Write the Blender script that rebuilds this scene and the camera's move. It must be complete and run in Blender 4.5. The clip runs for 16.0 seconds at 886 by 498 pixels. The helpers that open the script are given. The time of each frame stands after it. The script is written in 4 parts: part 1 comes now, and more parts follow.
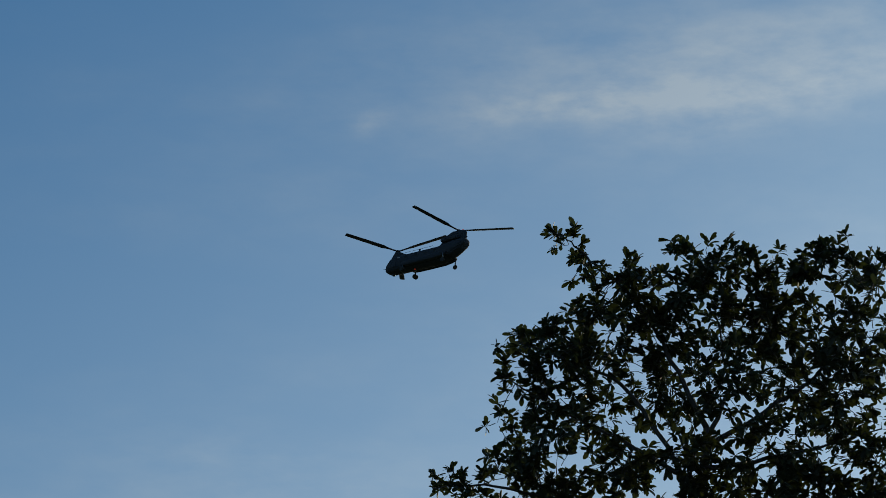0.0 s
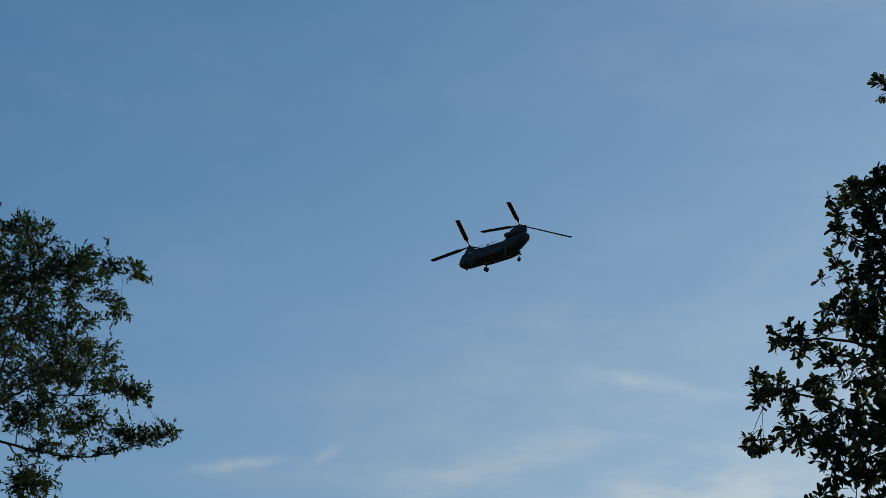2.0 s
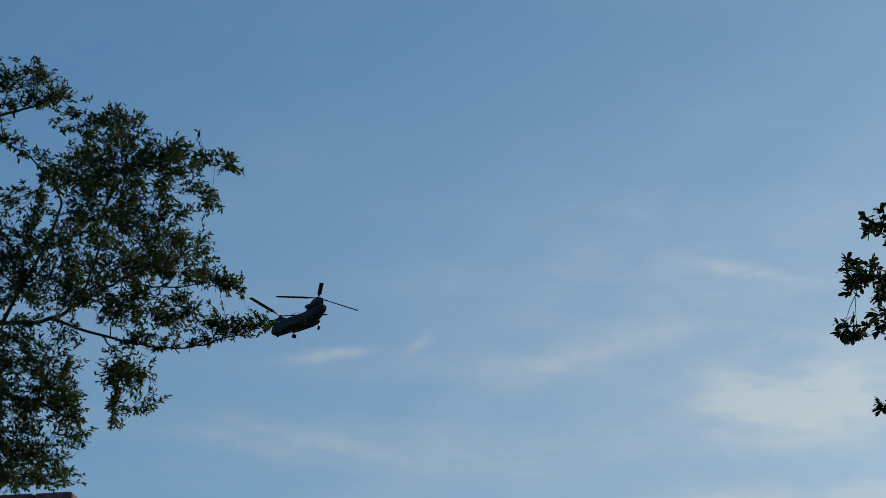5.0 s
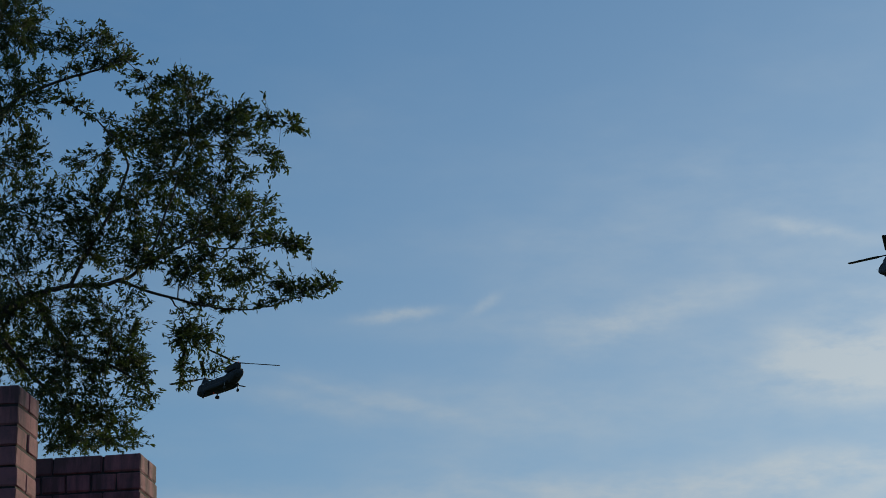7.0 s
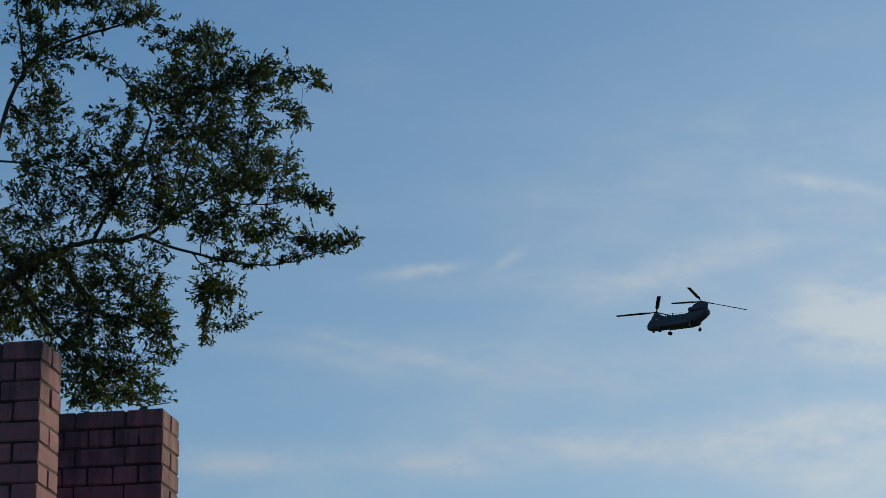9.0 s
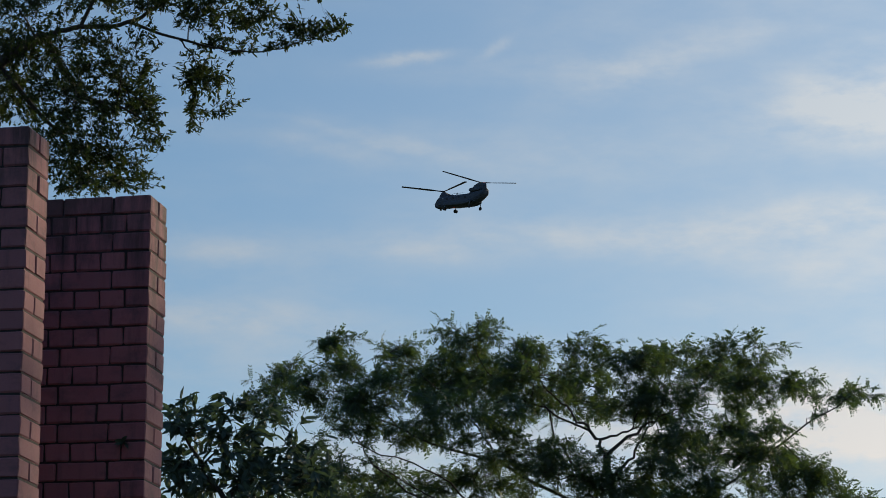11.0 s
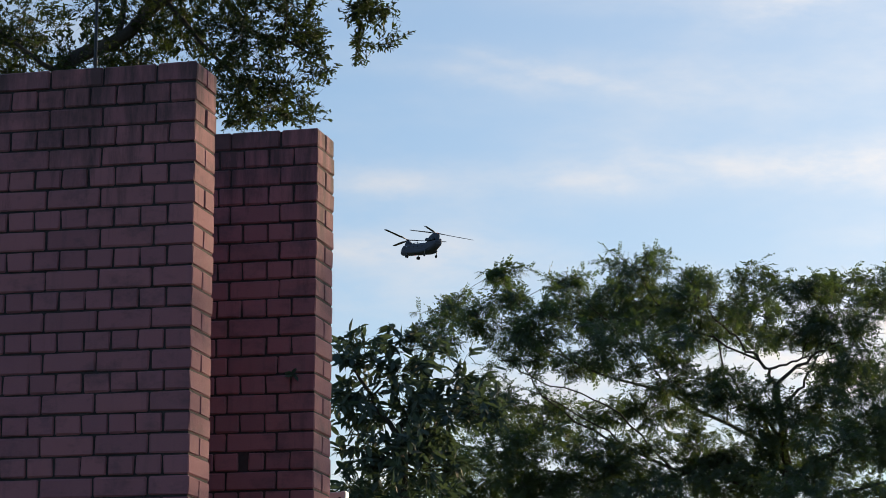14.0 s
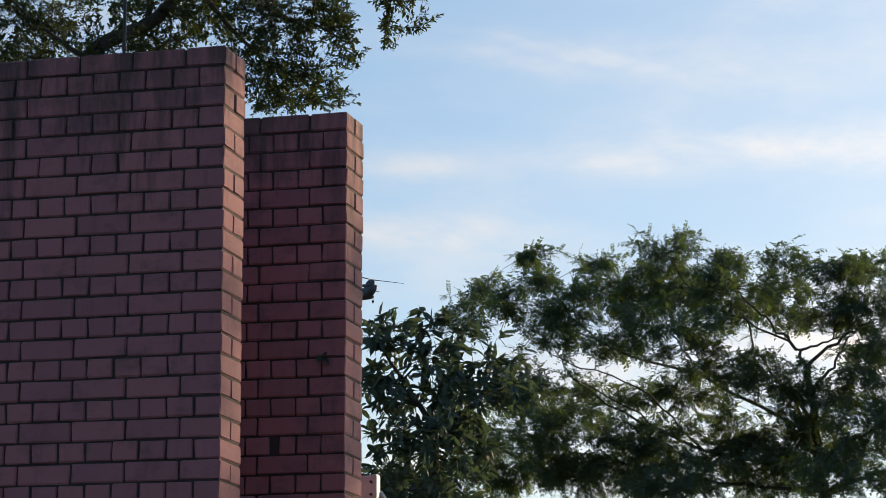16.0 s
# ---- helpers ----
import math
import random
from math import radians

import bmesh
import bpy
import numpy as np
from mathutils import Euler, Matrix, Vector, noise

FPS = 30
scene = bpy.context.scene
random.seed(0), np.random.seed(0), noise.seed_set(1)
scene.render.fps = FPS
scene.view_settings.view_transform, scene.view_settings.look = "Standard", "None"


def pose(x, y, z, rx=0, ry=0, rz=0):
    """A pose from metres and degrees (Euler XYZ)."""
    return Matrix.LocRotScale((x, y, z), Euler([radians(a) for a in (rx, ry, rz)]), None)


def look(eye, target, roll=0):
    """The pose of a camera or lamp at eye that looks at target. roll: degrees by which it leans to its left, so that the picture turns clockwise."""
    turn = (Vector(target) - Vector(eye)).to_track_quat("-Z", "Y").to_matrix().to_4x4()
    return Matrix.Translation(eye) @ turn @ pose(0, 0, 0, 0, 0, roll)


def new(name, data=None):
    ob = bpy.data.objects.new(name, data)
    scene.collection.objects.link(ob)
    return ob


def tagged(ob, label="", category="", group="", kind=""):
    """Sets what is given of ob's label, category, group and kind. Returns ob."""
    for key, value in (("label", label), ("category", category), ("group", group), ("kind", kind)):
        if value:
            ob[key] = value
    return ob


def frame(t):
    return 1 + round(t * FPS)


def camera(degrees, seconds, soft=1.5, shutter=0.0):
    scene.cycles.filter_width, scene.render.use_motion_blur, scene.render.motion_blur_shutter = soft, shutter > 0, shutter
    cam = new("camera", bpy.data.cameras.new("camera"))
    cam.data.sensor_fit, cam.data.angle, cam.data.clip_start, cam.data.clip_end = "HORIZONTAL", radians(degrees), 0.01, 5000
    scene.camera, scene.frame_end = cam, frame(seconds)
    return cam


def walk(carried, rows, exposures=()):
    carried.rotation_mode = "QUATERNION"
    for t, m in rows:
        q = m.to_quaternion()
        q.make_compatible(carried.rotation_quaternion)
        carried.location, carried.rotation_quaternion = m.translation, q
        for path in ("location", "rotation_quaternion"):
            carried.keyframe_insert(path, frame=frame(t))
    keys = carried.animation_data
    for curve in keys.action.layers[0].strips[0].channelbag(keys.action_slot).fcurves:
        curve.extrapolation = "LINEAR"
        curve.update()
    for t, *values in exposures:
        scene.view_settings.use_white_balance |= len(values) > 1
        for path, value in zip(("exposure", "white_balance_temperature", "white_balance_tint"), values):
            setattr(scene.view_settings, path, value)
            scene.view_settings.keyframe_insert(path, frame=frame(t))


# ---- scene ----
EYE = 1.6
cam = camera(16.52, 16.0, 0.25)
ROWS = [  # seconds, yaw, pitch, roll
    (0, -13.8, 23.27, 0.03), (0.5, -11.97, 22.67, -0.08), (1, -9.6, 22.02, 0.04), (1.5, -8.04, 21.29, -0.17), (2, -7.14, 20.74, -0.5), (2.5, -6.27, 20.32, -0.5),
    (3, -5.96, 20.24, -0.49), (3.5, -5.84, 20.04, -0.52), (4, -5.76, 19.42, -0.43), (6.5, -4.29, 18.23, -0.43), (7, -3.99, 17.93, -0.37), (7.5, -3.64, 17.66, -0.29),
    (8, -3.49, 17.4, -0.23), (10.5, -3.68, 15.14, 0.08), (11, -3.78, 13.12, 0.05), (11.5, -3.82, 12.64, 0.01), (12, -3.8, 12.5, -0.05), (12.5, -3.66, 12.42, -0.06),
    (13, -3.32, 12.36, -0.03), (13.5, -2.17, 12.07, 0.11), (14, -0.57, 11.82, 0.22), (14.5, -0.24, 11.73, 0.19), (15, -0.13, 11.6, 0.15), (15.5, -0.05, 11.51, 0.08),
    (16, -0, 11.5, 0),
]


def aim(yaw, pitch):
    a, b = radians(yaw), radians(pitch)
    return Vector((-math.sin(a) * math.cos(b), math.cos(a) * math.cos(b), math.sin(b)))


STAND = Vector((0, 0, EYE))
EXPOSURE = [(0, -0.42, 5700, 0), (0.5, -0.34, 5700, 0), (1.5, -0.26, 5720, 0), (4, -0.2, 5750, 1), (6.5, -0.3, 5800, 2), (8, -0.12, 5880, 3), (10.5, -0.14, 6020, 5), (11, 0.02, 6120, 7), (12.5, 0.32, 6450, 12), (13.5, 0.42, 6650, 13), (14, 0.62, 6750, 13), (16, 0.72, 6950, 13)]
walk(cam, [(t, look(STAND, STAND + aim(yaw, pitch), roll)) for t, yaw, pitch, roll in ROWS], EXPOSURE)

# ---- sky and sun ----
SUN_AZ, SUN_EL = 44.0, 18.0
SUN_WAY = Vector((math.sin(radians(SUN_AZ)) * math.cos(radians(SUN_EL)), math.cos(radians(SUN_AZ)) * math.cos(radians(SUN_EL)), math.sin(radians(SUN_EL))))
STREAKS = [  # azimuth, elevation, half length, half width, tilt (degrees), density
    (3.12, 16.68, 0.52, 0.075, 3, 0.6), (4.82, 16.82, 0.28, 0.06, 36, 0.22), (6.48, 16.58, 0.74, 0.1, -3, 0.14), (11.28, 18.13, 0.68, 0.1, -12, 0.36),
    (12.46, 15.6, 2.4, 0.6, 0, 0.26), (8.02, 16.6, 1.59, 0.25, 18, 0.36), (2.17, 15.13, 1.17, 0.07, -13, 0.18), (5.24, 14.96, 2.65, 0.32, -5, 0.18),
    (11.18, 13.66, 2.12, 0.28, 5, 0.4), (12.28, 25.66, 0.28, 0.14, 25, 0.26), (15.75, 25.97, 0.95, 0.19, 10, 0.35), (18.11, 26.03, 1.27, 0.23, 5, 0.45),
]
STREAKS += [
    (21.61, 26.04, 2.12, 0.4, 12, 0.5), (19.9, 26.86, 3.18, 0.64, 10, 0.38), (6.9, 13.22, 1.38, 0.21, -3, 0.2), (11.1, 12.77, 1.59, 0.51, -8, 0.3),
    (-0.15, 11.78, 1.38, 0.25, -3, 0.2), (-0.61, 13.14, 0.95, 0.19, -5, 0.2), (3.3, 13.13, 1.17, 0.25, 0, 0.2), (1.32, 14.97, 1.17, 0.15, -8, 0.18),
    (12.05, 15.53, 1.59, 0.45, 4, 0.27), (11.31, 9.58, 4.46, 0.64, 0, 0.55), (5.61, 13.25, 3.18, 0.36, 3, 0.16), (-0.48, 13.15, 0.95, 0.28, 0, 0.12),
    (-0.26, 11.78, 1.06, 0.25, 0, 0.12), (16.0, 27.0, 3.0, 0.9, 5, 0.16), (10.0, 19.2, 3.0, 0.5, -5, 0.1),
    (4.72, 16.4, 2.2, 0.2, -2, 0.15), (8.96, 18.05, 2.0, 0.45, 12, 0.13), (11.6, 15.5, 0.8, 0.33, -10, 0.18), (6.4, 18.3, 1.6, 0.3, 8, 0.1), (3.4, 15.0, 1.3, 0.09, -14, 0.16),
]


def nodes_of(tree):
    def add(kind, *ins, **props):
        n = tree.nodes.new(kind)
        if "operation" in props:
            n.operation = props["operation"]
        for i, v in enumerate(ins):
            if v is None:
                continue
            if hasattr(v, "is_output"):
                tree.links.new(v, n.inputs[i])
            else:
                n.inputs[i].default_value = v
        return n
    return add


def ramp(add, fac, *stops):
    n = add("ShaderNodeValToRGB", fac)
    e = n.color_ramp.elements
    while len(e) < len(stops):
        e.new(0.5)
    for el, (p, c) in zip(e, stops):
        el.position, el.color = p, (*c, 1)
    return n.outputs[0]


def make_world():
    w = bpy.data.worlds.new("sky")
    scene.world = w
    w.use_nodes = True
    nt = w.node_tree
    nt.nodes.clear()
    add = nodes_of(nt)

    def m(op, a, b=None, c=None):
        return add("ShaderNodeMath", a, b, c, operation=op).outputs[0]

    sky = add("ShaderNodeTexSky")
    sky.sky_type, sky.sun_disc, sky.sun_elevation, sky.sun_rotation = "NISHITA", False, radians(SUN_EL), radians(SUN_AZ)
    sky.air_density, sky.dust_density, sky.ozone_density = 1.0, 0.6, 1.7
    co = add("ShaderNodeTexCoord").outputs["Generated"]
    # fine swirl that frays the edges of the cloud streaks
    wob = add("ShaderNodeTexNoise", co, None, 9.0, 5.0, 0.6)
    off = add("ShaderNodeVectorMath", wob.outputs["Color"], (0.5, 0.5, 0.5), operation="SUBTRACT").outputs[0]
    off = add("ShaderNodeVectorMath", off, (0.014, 0.014, 0.008), operation="MULTIPLY").outputs[0]
    wob = add("ShaderNodeTexNoise", co, None, 38.0, 5.0, 0.65)
    off2 = add("ShaderNodeVectorMath", wob.outputs["Color"], (0.5, 0.5, 0.5), operation="SUBTRACT").outputs[0]
    off2 = add("ShaderNodeVectorMath", off2, (0.013, 0.013, 0.006), operation="MULTIPLY").outputs[0]
    off = add("ShaderNodeVectorMath", off, off2, operation="ADD").outputs[0]
    way = add("ShaderNodeVectorMath", co, off, operation="ADD").outputs[0]
    total = None
    for az, el, sx, sy, tilt, k in STREAKS:
        a, e, r = radians(az), radians(el), radians(tilt)
        right = Vector((math.cos(a), -math.sin(a), 0))
        up = Vector((-math.sin(a) * math.sin(e), -math.cos(a) * math.sin(e), math.cos(e)))
        mid = Vector((math.sin(a) * math.cos(e), math.cos(a) * math.cos(e), math.sin(e)))
        ax, ay = right * math.cos(r) + up * math.sin(r), up * math.cos(r) - right * math.sin(r)
        rel = add("ShaderNodeVectorMath", way, tuple(mid), operation="SUBTRACT").outputs[0]
        x = add("ShaderNodeVectorMath", rel, tuple(ax / radians(sx)), operation="DOT_PRODUCT").outputs["Value"]
        y = add("ShaderNodeVectorMath", rel, tuple(ay / radians(sy)), operation="DOT_PRODUCT").outputs["Value"]
        d = m("ADD", m("MULTIPLY", x, x), m("MULTIPLY", y, y))
        g = m("MULTIPLY", m("EXPONENT", m("MULTIPLY", d, -0.5)), k)
        total = g if total is None else m("ADD", total, g)
    # thin veil of high cloud everywhere, drawn out along the horizon
    stretch = add("ShaderNodeMapping", co, None, (0, radians(6), 0), (1, 1, 2.8)).outputs[0]
    veil = add("ShaderNodeTexNoise", stretch, None, 6.0, 6.0, 0.52).outputs["Fac"]
    veil = add("ShaderNodeMapRange", veil, 0.4, 0.74, 0.0, 0.42).outputs[0]
    grain = add("ShaderNodeTexNoise", stretch, None, 34.0, 6.0, 0.6).outputs["Fac"]
    grain = add("ShaderNodeMapRange", grain, 0.3, 0.7, 0.3, 1.35).outputs[0]
    low = add("ShaderNodeSeparateXYZ", co).outputs["Z"]
    low = add("ShaderNodeMapRange", low, 0.12, 0.45, 1.0, 0.3).outputs[0]
    cover = m("ADD", m("MULTIPLY", total, grain), m("MULTIPLY", m("MULTIPLY", veil, low), grain))
    # haze that thickens towards the sun and towards the horizon
    near_sun = add("ShaderNodeVectorMath", co, tuple(SUN_WAY), operation="DOT_PRODUCT").outputs["Value"]
    near_sun = add("ShaderNodeMapRange", near_sun, 0.715, 0.93, 0.0, 0.22).outputs[0]
    height = add("ShaderNodeSeparateXYZ", co).outputs["Z"]
    near_rim = add("ShaderNodeMapRange", height, 0.47, 0.3, -0.08, 0.16).outputs[0]
    haze = m("MAXIMUM", m("ADD", near_sun, near_rim), 0.0)
    cover = m("ADD", cover, haze)
    cover = add("ShaderNodeClamp", cover, 0.0, 0.85).outputs[0]
    # cloud takes the light of the sky behind it, brighter and whiter
    clear = add("ShaderNodeVectorMath", sky.outputs[0], (0.66, 0.9, 1.06), operation="MULTIPLY").outputs[0]
    grey = add("ShaderNodeRGBToBW", sky.outputs[0]).outputs[0]
    pale = add("ShaderNodeMixRGB", 0.75, sky.outputs[0], grey).outputs[0]
    # low clouds are lit warm by the low sun
    tint = ramp(add, add("ShaderNodeSeparateXYZ", co).outputs["Z"], (0.1, (0.88, 0.67, 0.53)), (0.18, (0.9, 0.76, 0.65)), (0.25, (0.97, 0.88, 0.78)), (0.33, (0.97, 0.95, 0.92)))
    pale = add("ShaderNodeVectorMath", pale, tint, operation="MULTIPLY").outputs[0]
    pale = add("ShaderNodeVectorMath", pale, (1.72, 1.72, 1.72), operation="MULTIPLY").outputs[0]
    both = add("ShaderNodeMixRGB", cover, clear, pale).outputs[0]
    bg = add("ShaderNodeBackground", both, 0.085)
    out = add("ShaderNodeOutputWorld", bg.outputs[0])
    return w


make_world()
sun = new("sun", bpy.data.lights.new("sun", "SUN"))
sun.data.energy, sun.data.angle, sun.data.color = 3.0, radians(0.6), (1.0, 0.77, 0.48)
sun.matrix_world = look(SUN_WAY * 50, (0, 0, 0))


# ---- materials ----
# brick sizes and the height of the walls
COURSE, LONG, JOINT, THICK, TOP = 0.075, 0.204, 0.0065, 0.232, 4.511


def material(name, rough=0.6, metal=0.0):
    mat = bpy.data.materials.new(name)
    mat.use_nodes = True
    nt = mat.node_tree
    b = nt.nodes["Principled BSDF"]
    b.inputs["Roughness"].default_value = rough
    b.inputs["Metallic"].default_value = metal
    return mat, nt, b, nodes_of(nt)


def bump(nt, add, b, height, strength, dist):
    n = add("ShaderNodeBump", strength, dist)
    nt.links.new(height, n.inputs["Height"])
    nt.links.new(n.outputs[0], b.inputs["Normal"])


def leaf_material(name, dark, mid, light, through_col, share):
    mat, nt, b, add = material(name, 0.62)
    b.inputs["Specular IOR Level"].default_value = 0.25
    rnd = add("ShaderNodeNewGeometry").outputs["Random Per Island"]
    obj = add("ShaderNodeObjectInfo").outputs["Random"]
    r = add("ShaderNodeMath", add("ShaderNodeMath", rnd, obj, operation="ADD").outputs[0], operation="FRACT").outputs[0]
    co = add("ShaderNodeTexCoord").outputs["Object"]
    blotch = add("ShaderNodeTexNoise", co, None, 60.0, 3.0, 0.6).outputs["Fac"]
    col = ramp(add, r, (0.0, dark), (0.55, mid), (0.96, light), (1.0, (light[0] * 1.5, light[1] * 0.75, light[2] * 0.6)))
    col = add("ShaderNodeMixRGB", blotch, col, (*dark, 1)).outputs[0]
    nt.links.new(col, b.inputs["Base Color"])
    bump(nt, add, b, blotch, 0.25, 0.004)
    tr = add("ShaderNodeBsdfTranslucent", (*through_col, 1))
    mix = add("ShaderNodeMixShader", share, b.outputs[0], tr.outputs[0])
    nt.links.new(mix.outputs[0], nt.nodes["Material Output"].inputs[0])
    return mat


def bark_material(name, a, c):
    mat, nt, b, add = material(name, 0.9)
    co = add("ShaderNodeTexCoord").outputs["Object"]
    st = add("ShaderNodeMapping", co, None, None, (14, 14, 3)).outputs[0]
    n = add("ShaderNodeTexNoise", st, None, 1.6, 8.0, 0.65).outputs["Fac"]
    patch = add("ShaderNodeTexNoise", co, None, 2.3, 3.0, 0.5).outputs["Fac"]
    col = ramp(add, n, (0.3, a), (0.7, c))
    col = add("ShaderNodeMixRGB", add("ShaderNodeMapRange", patch, 0.5, 0.7, 0.0, 0.5).outputs[0], col, (c[0] * 1.2, c[1] * 1.3, c[2] * 1.1, 1)).outputs[0]
    nt.links.new(col, b.inputs["Base Color"])
    bump(nt, add, b, n, 0.7, 0.02)
    return mat


def brick_material():
    mat, nt, b, add = material("red_brick", 0.85)
    rnd = add("ShaderNodeObjectInfo").outputs["Random"]
    isl = add("ShaderNodeNewGeometry").outputs["Random Per Island"]
    r = add("ShaderNodeMath", add("ShaderNodeMath", rnd, isl, operation="ADD").outputs[0], operation="FRACT").outputs[0]
    pos = add("ShaderNodeNewGeometry").outputs["Position"]
    fine = add("ShaderNodeTexNoise", pos, None, 220.0, 5.0, 0.7).outputs["Fac"]
    cloud = add("ShaderNodeTexNoise", pos, None, 7.0, 4.0, 0.6).outputs["Fac"]
    drip = add("ShaderNodeTexNoise", add("ShaderNodeMapping", pos, None, None, (22, 22, 2.2)).outputs[0], None, 1.0, 5.0, 0.6).outputs["Fac"]
    col = ramp(add, r, (0.0, (0.235, 0.096, 0.122)), (0.45, (0.285, 0.112, 0.142)), (0.8, (0.32, 0.126, 0.15)), (1.0, (0.262, 0.108, 0.135)))
    col = add("ShaderNodeMixRGB", add("ShaderNodeMapRange", cloud, 0.4, 0.75, 0.0, 0.45).outputs[0], col, (0.3, 0.128, 0.15, 1)).outputs[0]
    col = add("ShaderNodeMixRGB", add("ShaderNodeMapRange", drip, 0.55, 0.75, 0.0, 0.4).outputs[0], col, (0.11, 0.066, 0.085, 1)).outputs[0]
    col = add("ShaderNodeMixRGB", add("ShaderNodeMapRange", fine, 0.55, 0.75, 0.0, 0.55).outputs[0], col, (0.34, 0.17, 0.16, 1)).outputs[0]
    # sooty patches that run along the joints
    soot = add("ShaderNodeTexNoise", add("ShaderNodeMapping", pos, None, None, (4.5, 4.5, 7.0)).outputs[0], None, 1.0, 6.0, 0.72).outputs["Fac"]
    col = add("ShaderNodeMixRGB", add("ShaderNodeMapRange", soot, 0.52, 0.68, 0.0, 0.65).outputs[0], col, (0.1, 0.058, 0.074, 1)).outputs[0]
    # dark algae that has run down from the top of the wall
    high = add("ShaderNodeMapRange", add("ShaderNodeSeparateXYZ", pos).outputs["Z"], TOP - 0.75, TOP, 0.0, 0.26).outputs[0]
    run = add("ShaderNodeTexNoise", add("ShaderNodeMapping", pos, None, None, (9, 9, 1.6)).outputs[0], None, 1.0, 6.0, 0.7).outputs["Fac"]
    run = add("ShaderNodeMath", run, high, operation="ADD").outputs[0]
    col = add("ShaderNodeMixRGB", add("ShaderNodeMapRange", run, 0.62, 0.82, 0.0, 0.8).outputs[0], col, (0.045, 0.032, 0.038, 1)).outputs[0]
    nt.links.new(col, b.inputs["Base Color"])
    h = add("ShaderNodeMath", add("ShaderNodeMath", fine, 0.5, operation="MULTIPLY").outputs[0], cloud, operation="ADD").outputs[0]
    bump(nt, add, b, h, 0.9, 0.006)
    return mat


def rough_material(name, a, c, scale, rough=0.9, metal=0.0, relief=0.4, dist=0.01):
    mat, nt, b, add = material(name, rough, metal)
    pos = add("ShaderNodeTexCoord").outputs["Object"]
    n = add("ShaderNodeTexNoise", pos, None, scale, 6.0, 0.65).outputs["Fac"]
    n2 = add("ShaderNodeTexNoise", pos, None, scale * 0.13, 3.0, 0.5).outputs["Fac"]
    f = add("ShaderNodeMath", add("ShaderNodeMath", n, n2, operation="ADD").outputs[0], 0.5, operation="MULTIPLY").outputs[0]
    nt.links.new(ramp(add, f, (0.36, a), (0.64, c)), b.inputs["Base Color"])
    bump(nt, add, b, n, relief, dist)
    return mat


BRICK = brick_material()
MORTAR = rough_material("mortar", (0.014, 0.012, 0.015), (0.042, 0.034, 0.038), 60)
GRASS = rough_material("grass", (0.02, 0.036, 0.012), (0.045, 0.066, 0.022), 3.0)
LEAF_BROAD = leaf_material("broad_leaf", (0.026, 0.031, 0.023), (0.036, 0.041, 0.025), (0.053, 0.062, 0.027), (0.13, 0.16, 0.03), 0.12)
LEAF_SMALL = leaf_material("small_leaf", (0.022, 0.03, 0.022), (0.028, 0.04, 0.024), (0.044, 0.062, 0.027), (0.15, 0.23, 0.045), 0.17)
# these two greens are lifted towards teal: the far trees' haze is in the colour
LEAF_FEATHER_HAZED = leaf_material("hazed_feather_leaf", (0.058, 0.08, 0.08), (0.07, 0.1, 0.088), (0.085, 0.12, 0.076), (0.17, 0.27, 0.05), 0.3)
LEAF_LONG_HAZED = leaf_material("hazed_long_leaf", (0.055, 0.08, 0.078), (0.067, 0.1, 0.086), (0.082, 0.116, 0.082), (0.12, 0.19, 0.08), 0.25)
BARK_DARK = bark_material("dark_bark", (0.028, 0.025, 0.023), (0.075, 0.066, 0.058))
BARK_GREY = bark_material("grey_bark", (0.07, 0.06, 0.05), (0.17, 0.15, 0.125))
HULL = rough_material("matt_grey_green_paint", (0.024, 0.03, 0.041), (0.035, 0.042, 0.056), 1.6, 0.85, 0.0, 0.1, 0.01)
# the second helicopter's paint, distance haze mixed in as a paler, bluer grey
HULL_HAZED = rough_material("hazed_grey_paint", (0.052, 0.064, 0.093), (0.072, 0.087, 0.121), 1.6, 0.85, 0.0, 0.1, 0.01)
BLADE = rough_material("black_blade_paint", (0.025, 0.025, 0.028), (0.04, 0.04, 0.044), 2.0, 0.5, 0.0, 0.1, 0.005)
STEEL = rough_material("dull_steel", (0.16, 0.16, 0.17), (0.28, 0.28, 0.29), 9.0, 0.45, 0.8, 0.2, 0.002)
RUBBER = rough_material("tyre_rubber", (0.015, 0.015, 0.016), (0.03, 0.03, 0.03), 12.0, 0.8)
PALE = rough_material("pale_marking", (0.32, 0.33, 0.34), (0.42, 0.43, 0.44), 5.0, 0.6)
GALV = rough_material("galvanised_metal", (0.42, 0.44, 0.46), (0.58, 0.6, 0.62), 14.0, 0.45, 0.5, 0.15, 0.002)
ROD = rough_material("dark_rod_metal", (0.025, 0.025, 0.027), (0.05, 0.05, 0.053), 20.0, 0.6, 0.2, 0.2, 0.001)
GLASS, _nt, _b, _add = material("tinted_glass", 0.4)
_b.inputs["Base Color"].default_value = (0.02, 0.025, 0.03, 1)
_b.inputs["IOR"].default_value = 1.3
BEACON, _nt, _b, _add = material("red_beacon", 0.3)
_b.inputs["Base Color"].default_value = (0.3, 0.02, 0.015, 1)
_b.inputs["Emission Color"].default_value = (1.0, 0.08, 0.03, 1)
_b.inputs["Emission Strength"].default_value = 0.25


# ---- building helpers ----
def mesh_from(name, verts, faces, mat, smooth=False):
    me = bpy.data.meshes.new(name)
    me.from_pydata([tuple(v) for v in verts], [], [tuple(f) for f in faces])
    me.materials.append(mat)
    if smooth:
        me.polygons.foreach_set("use_smooth", [True] * len(me.polygons))
    me.update()
    return me


def part(name, data, parent, label="", kind=""):
    ob = new(name, data)
    ob.parent = parent
    return tagged(ob, label, "", "", kind)


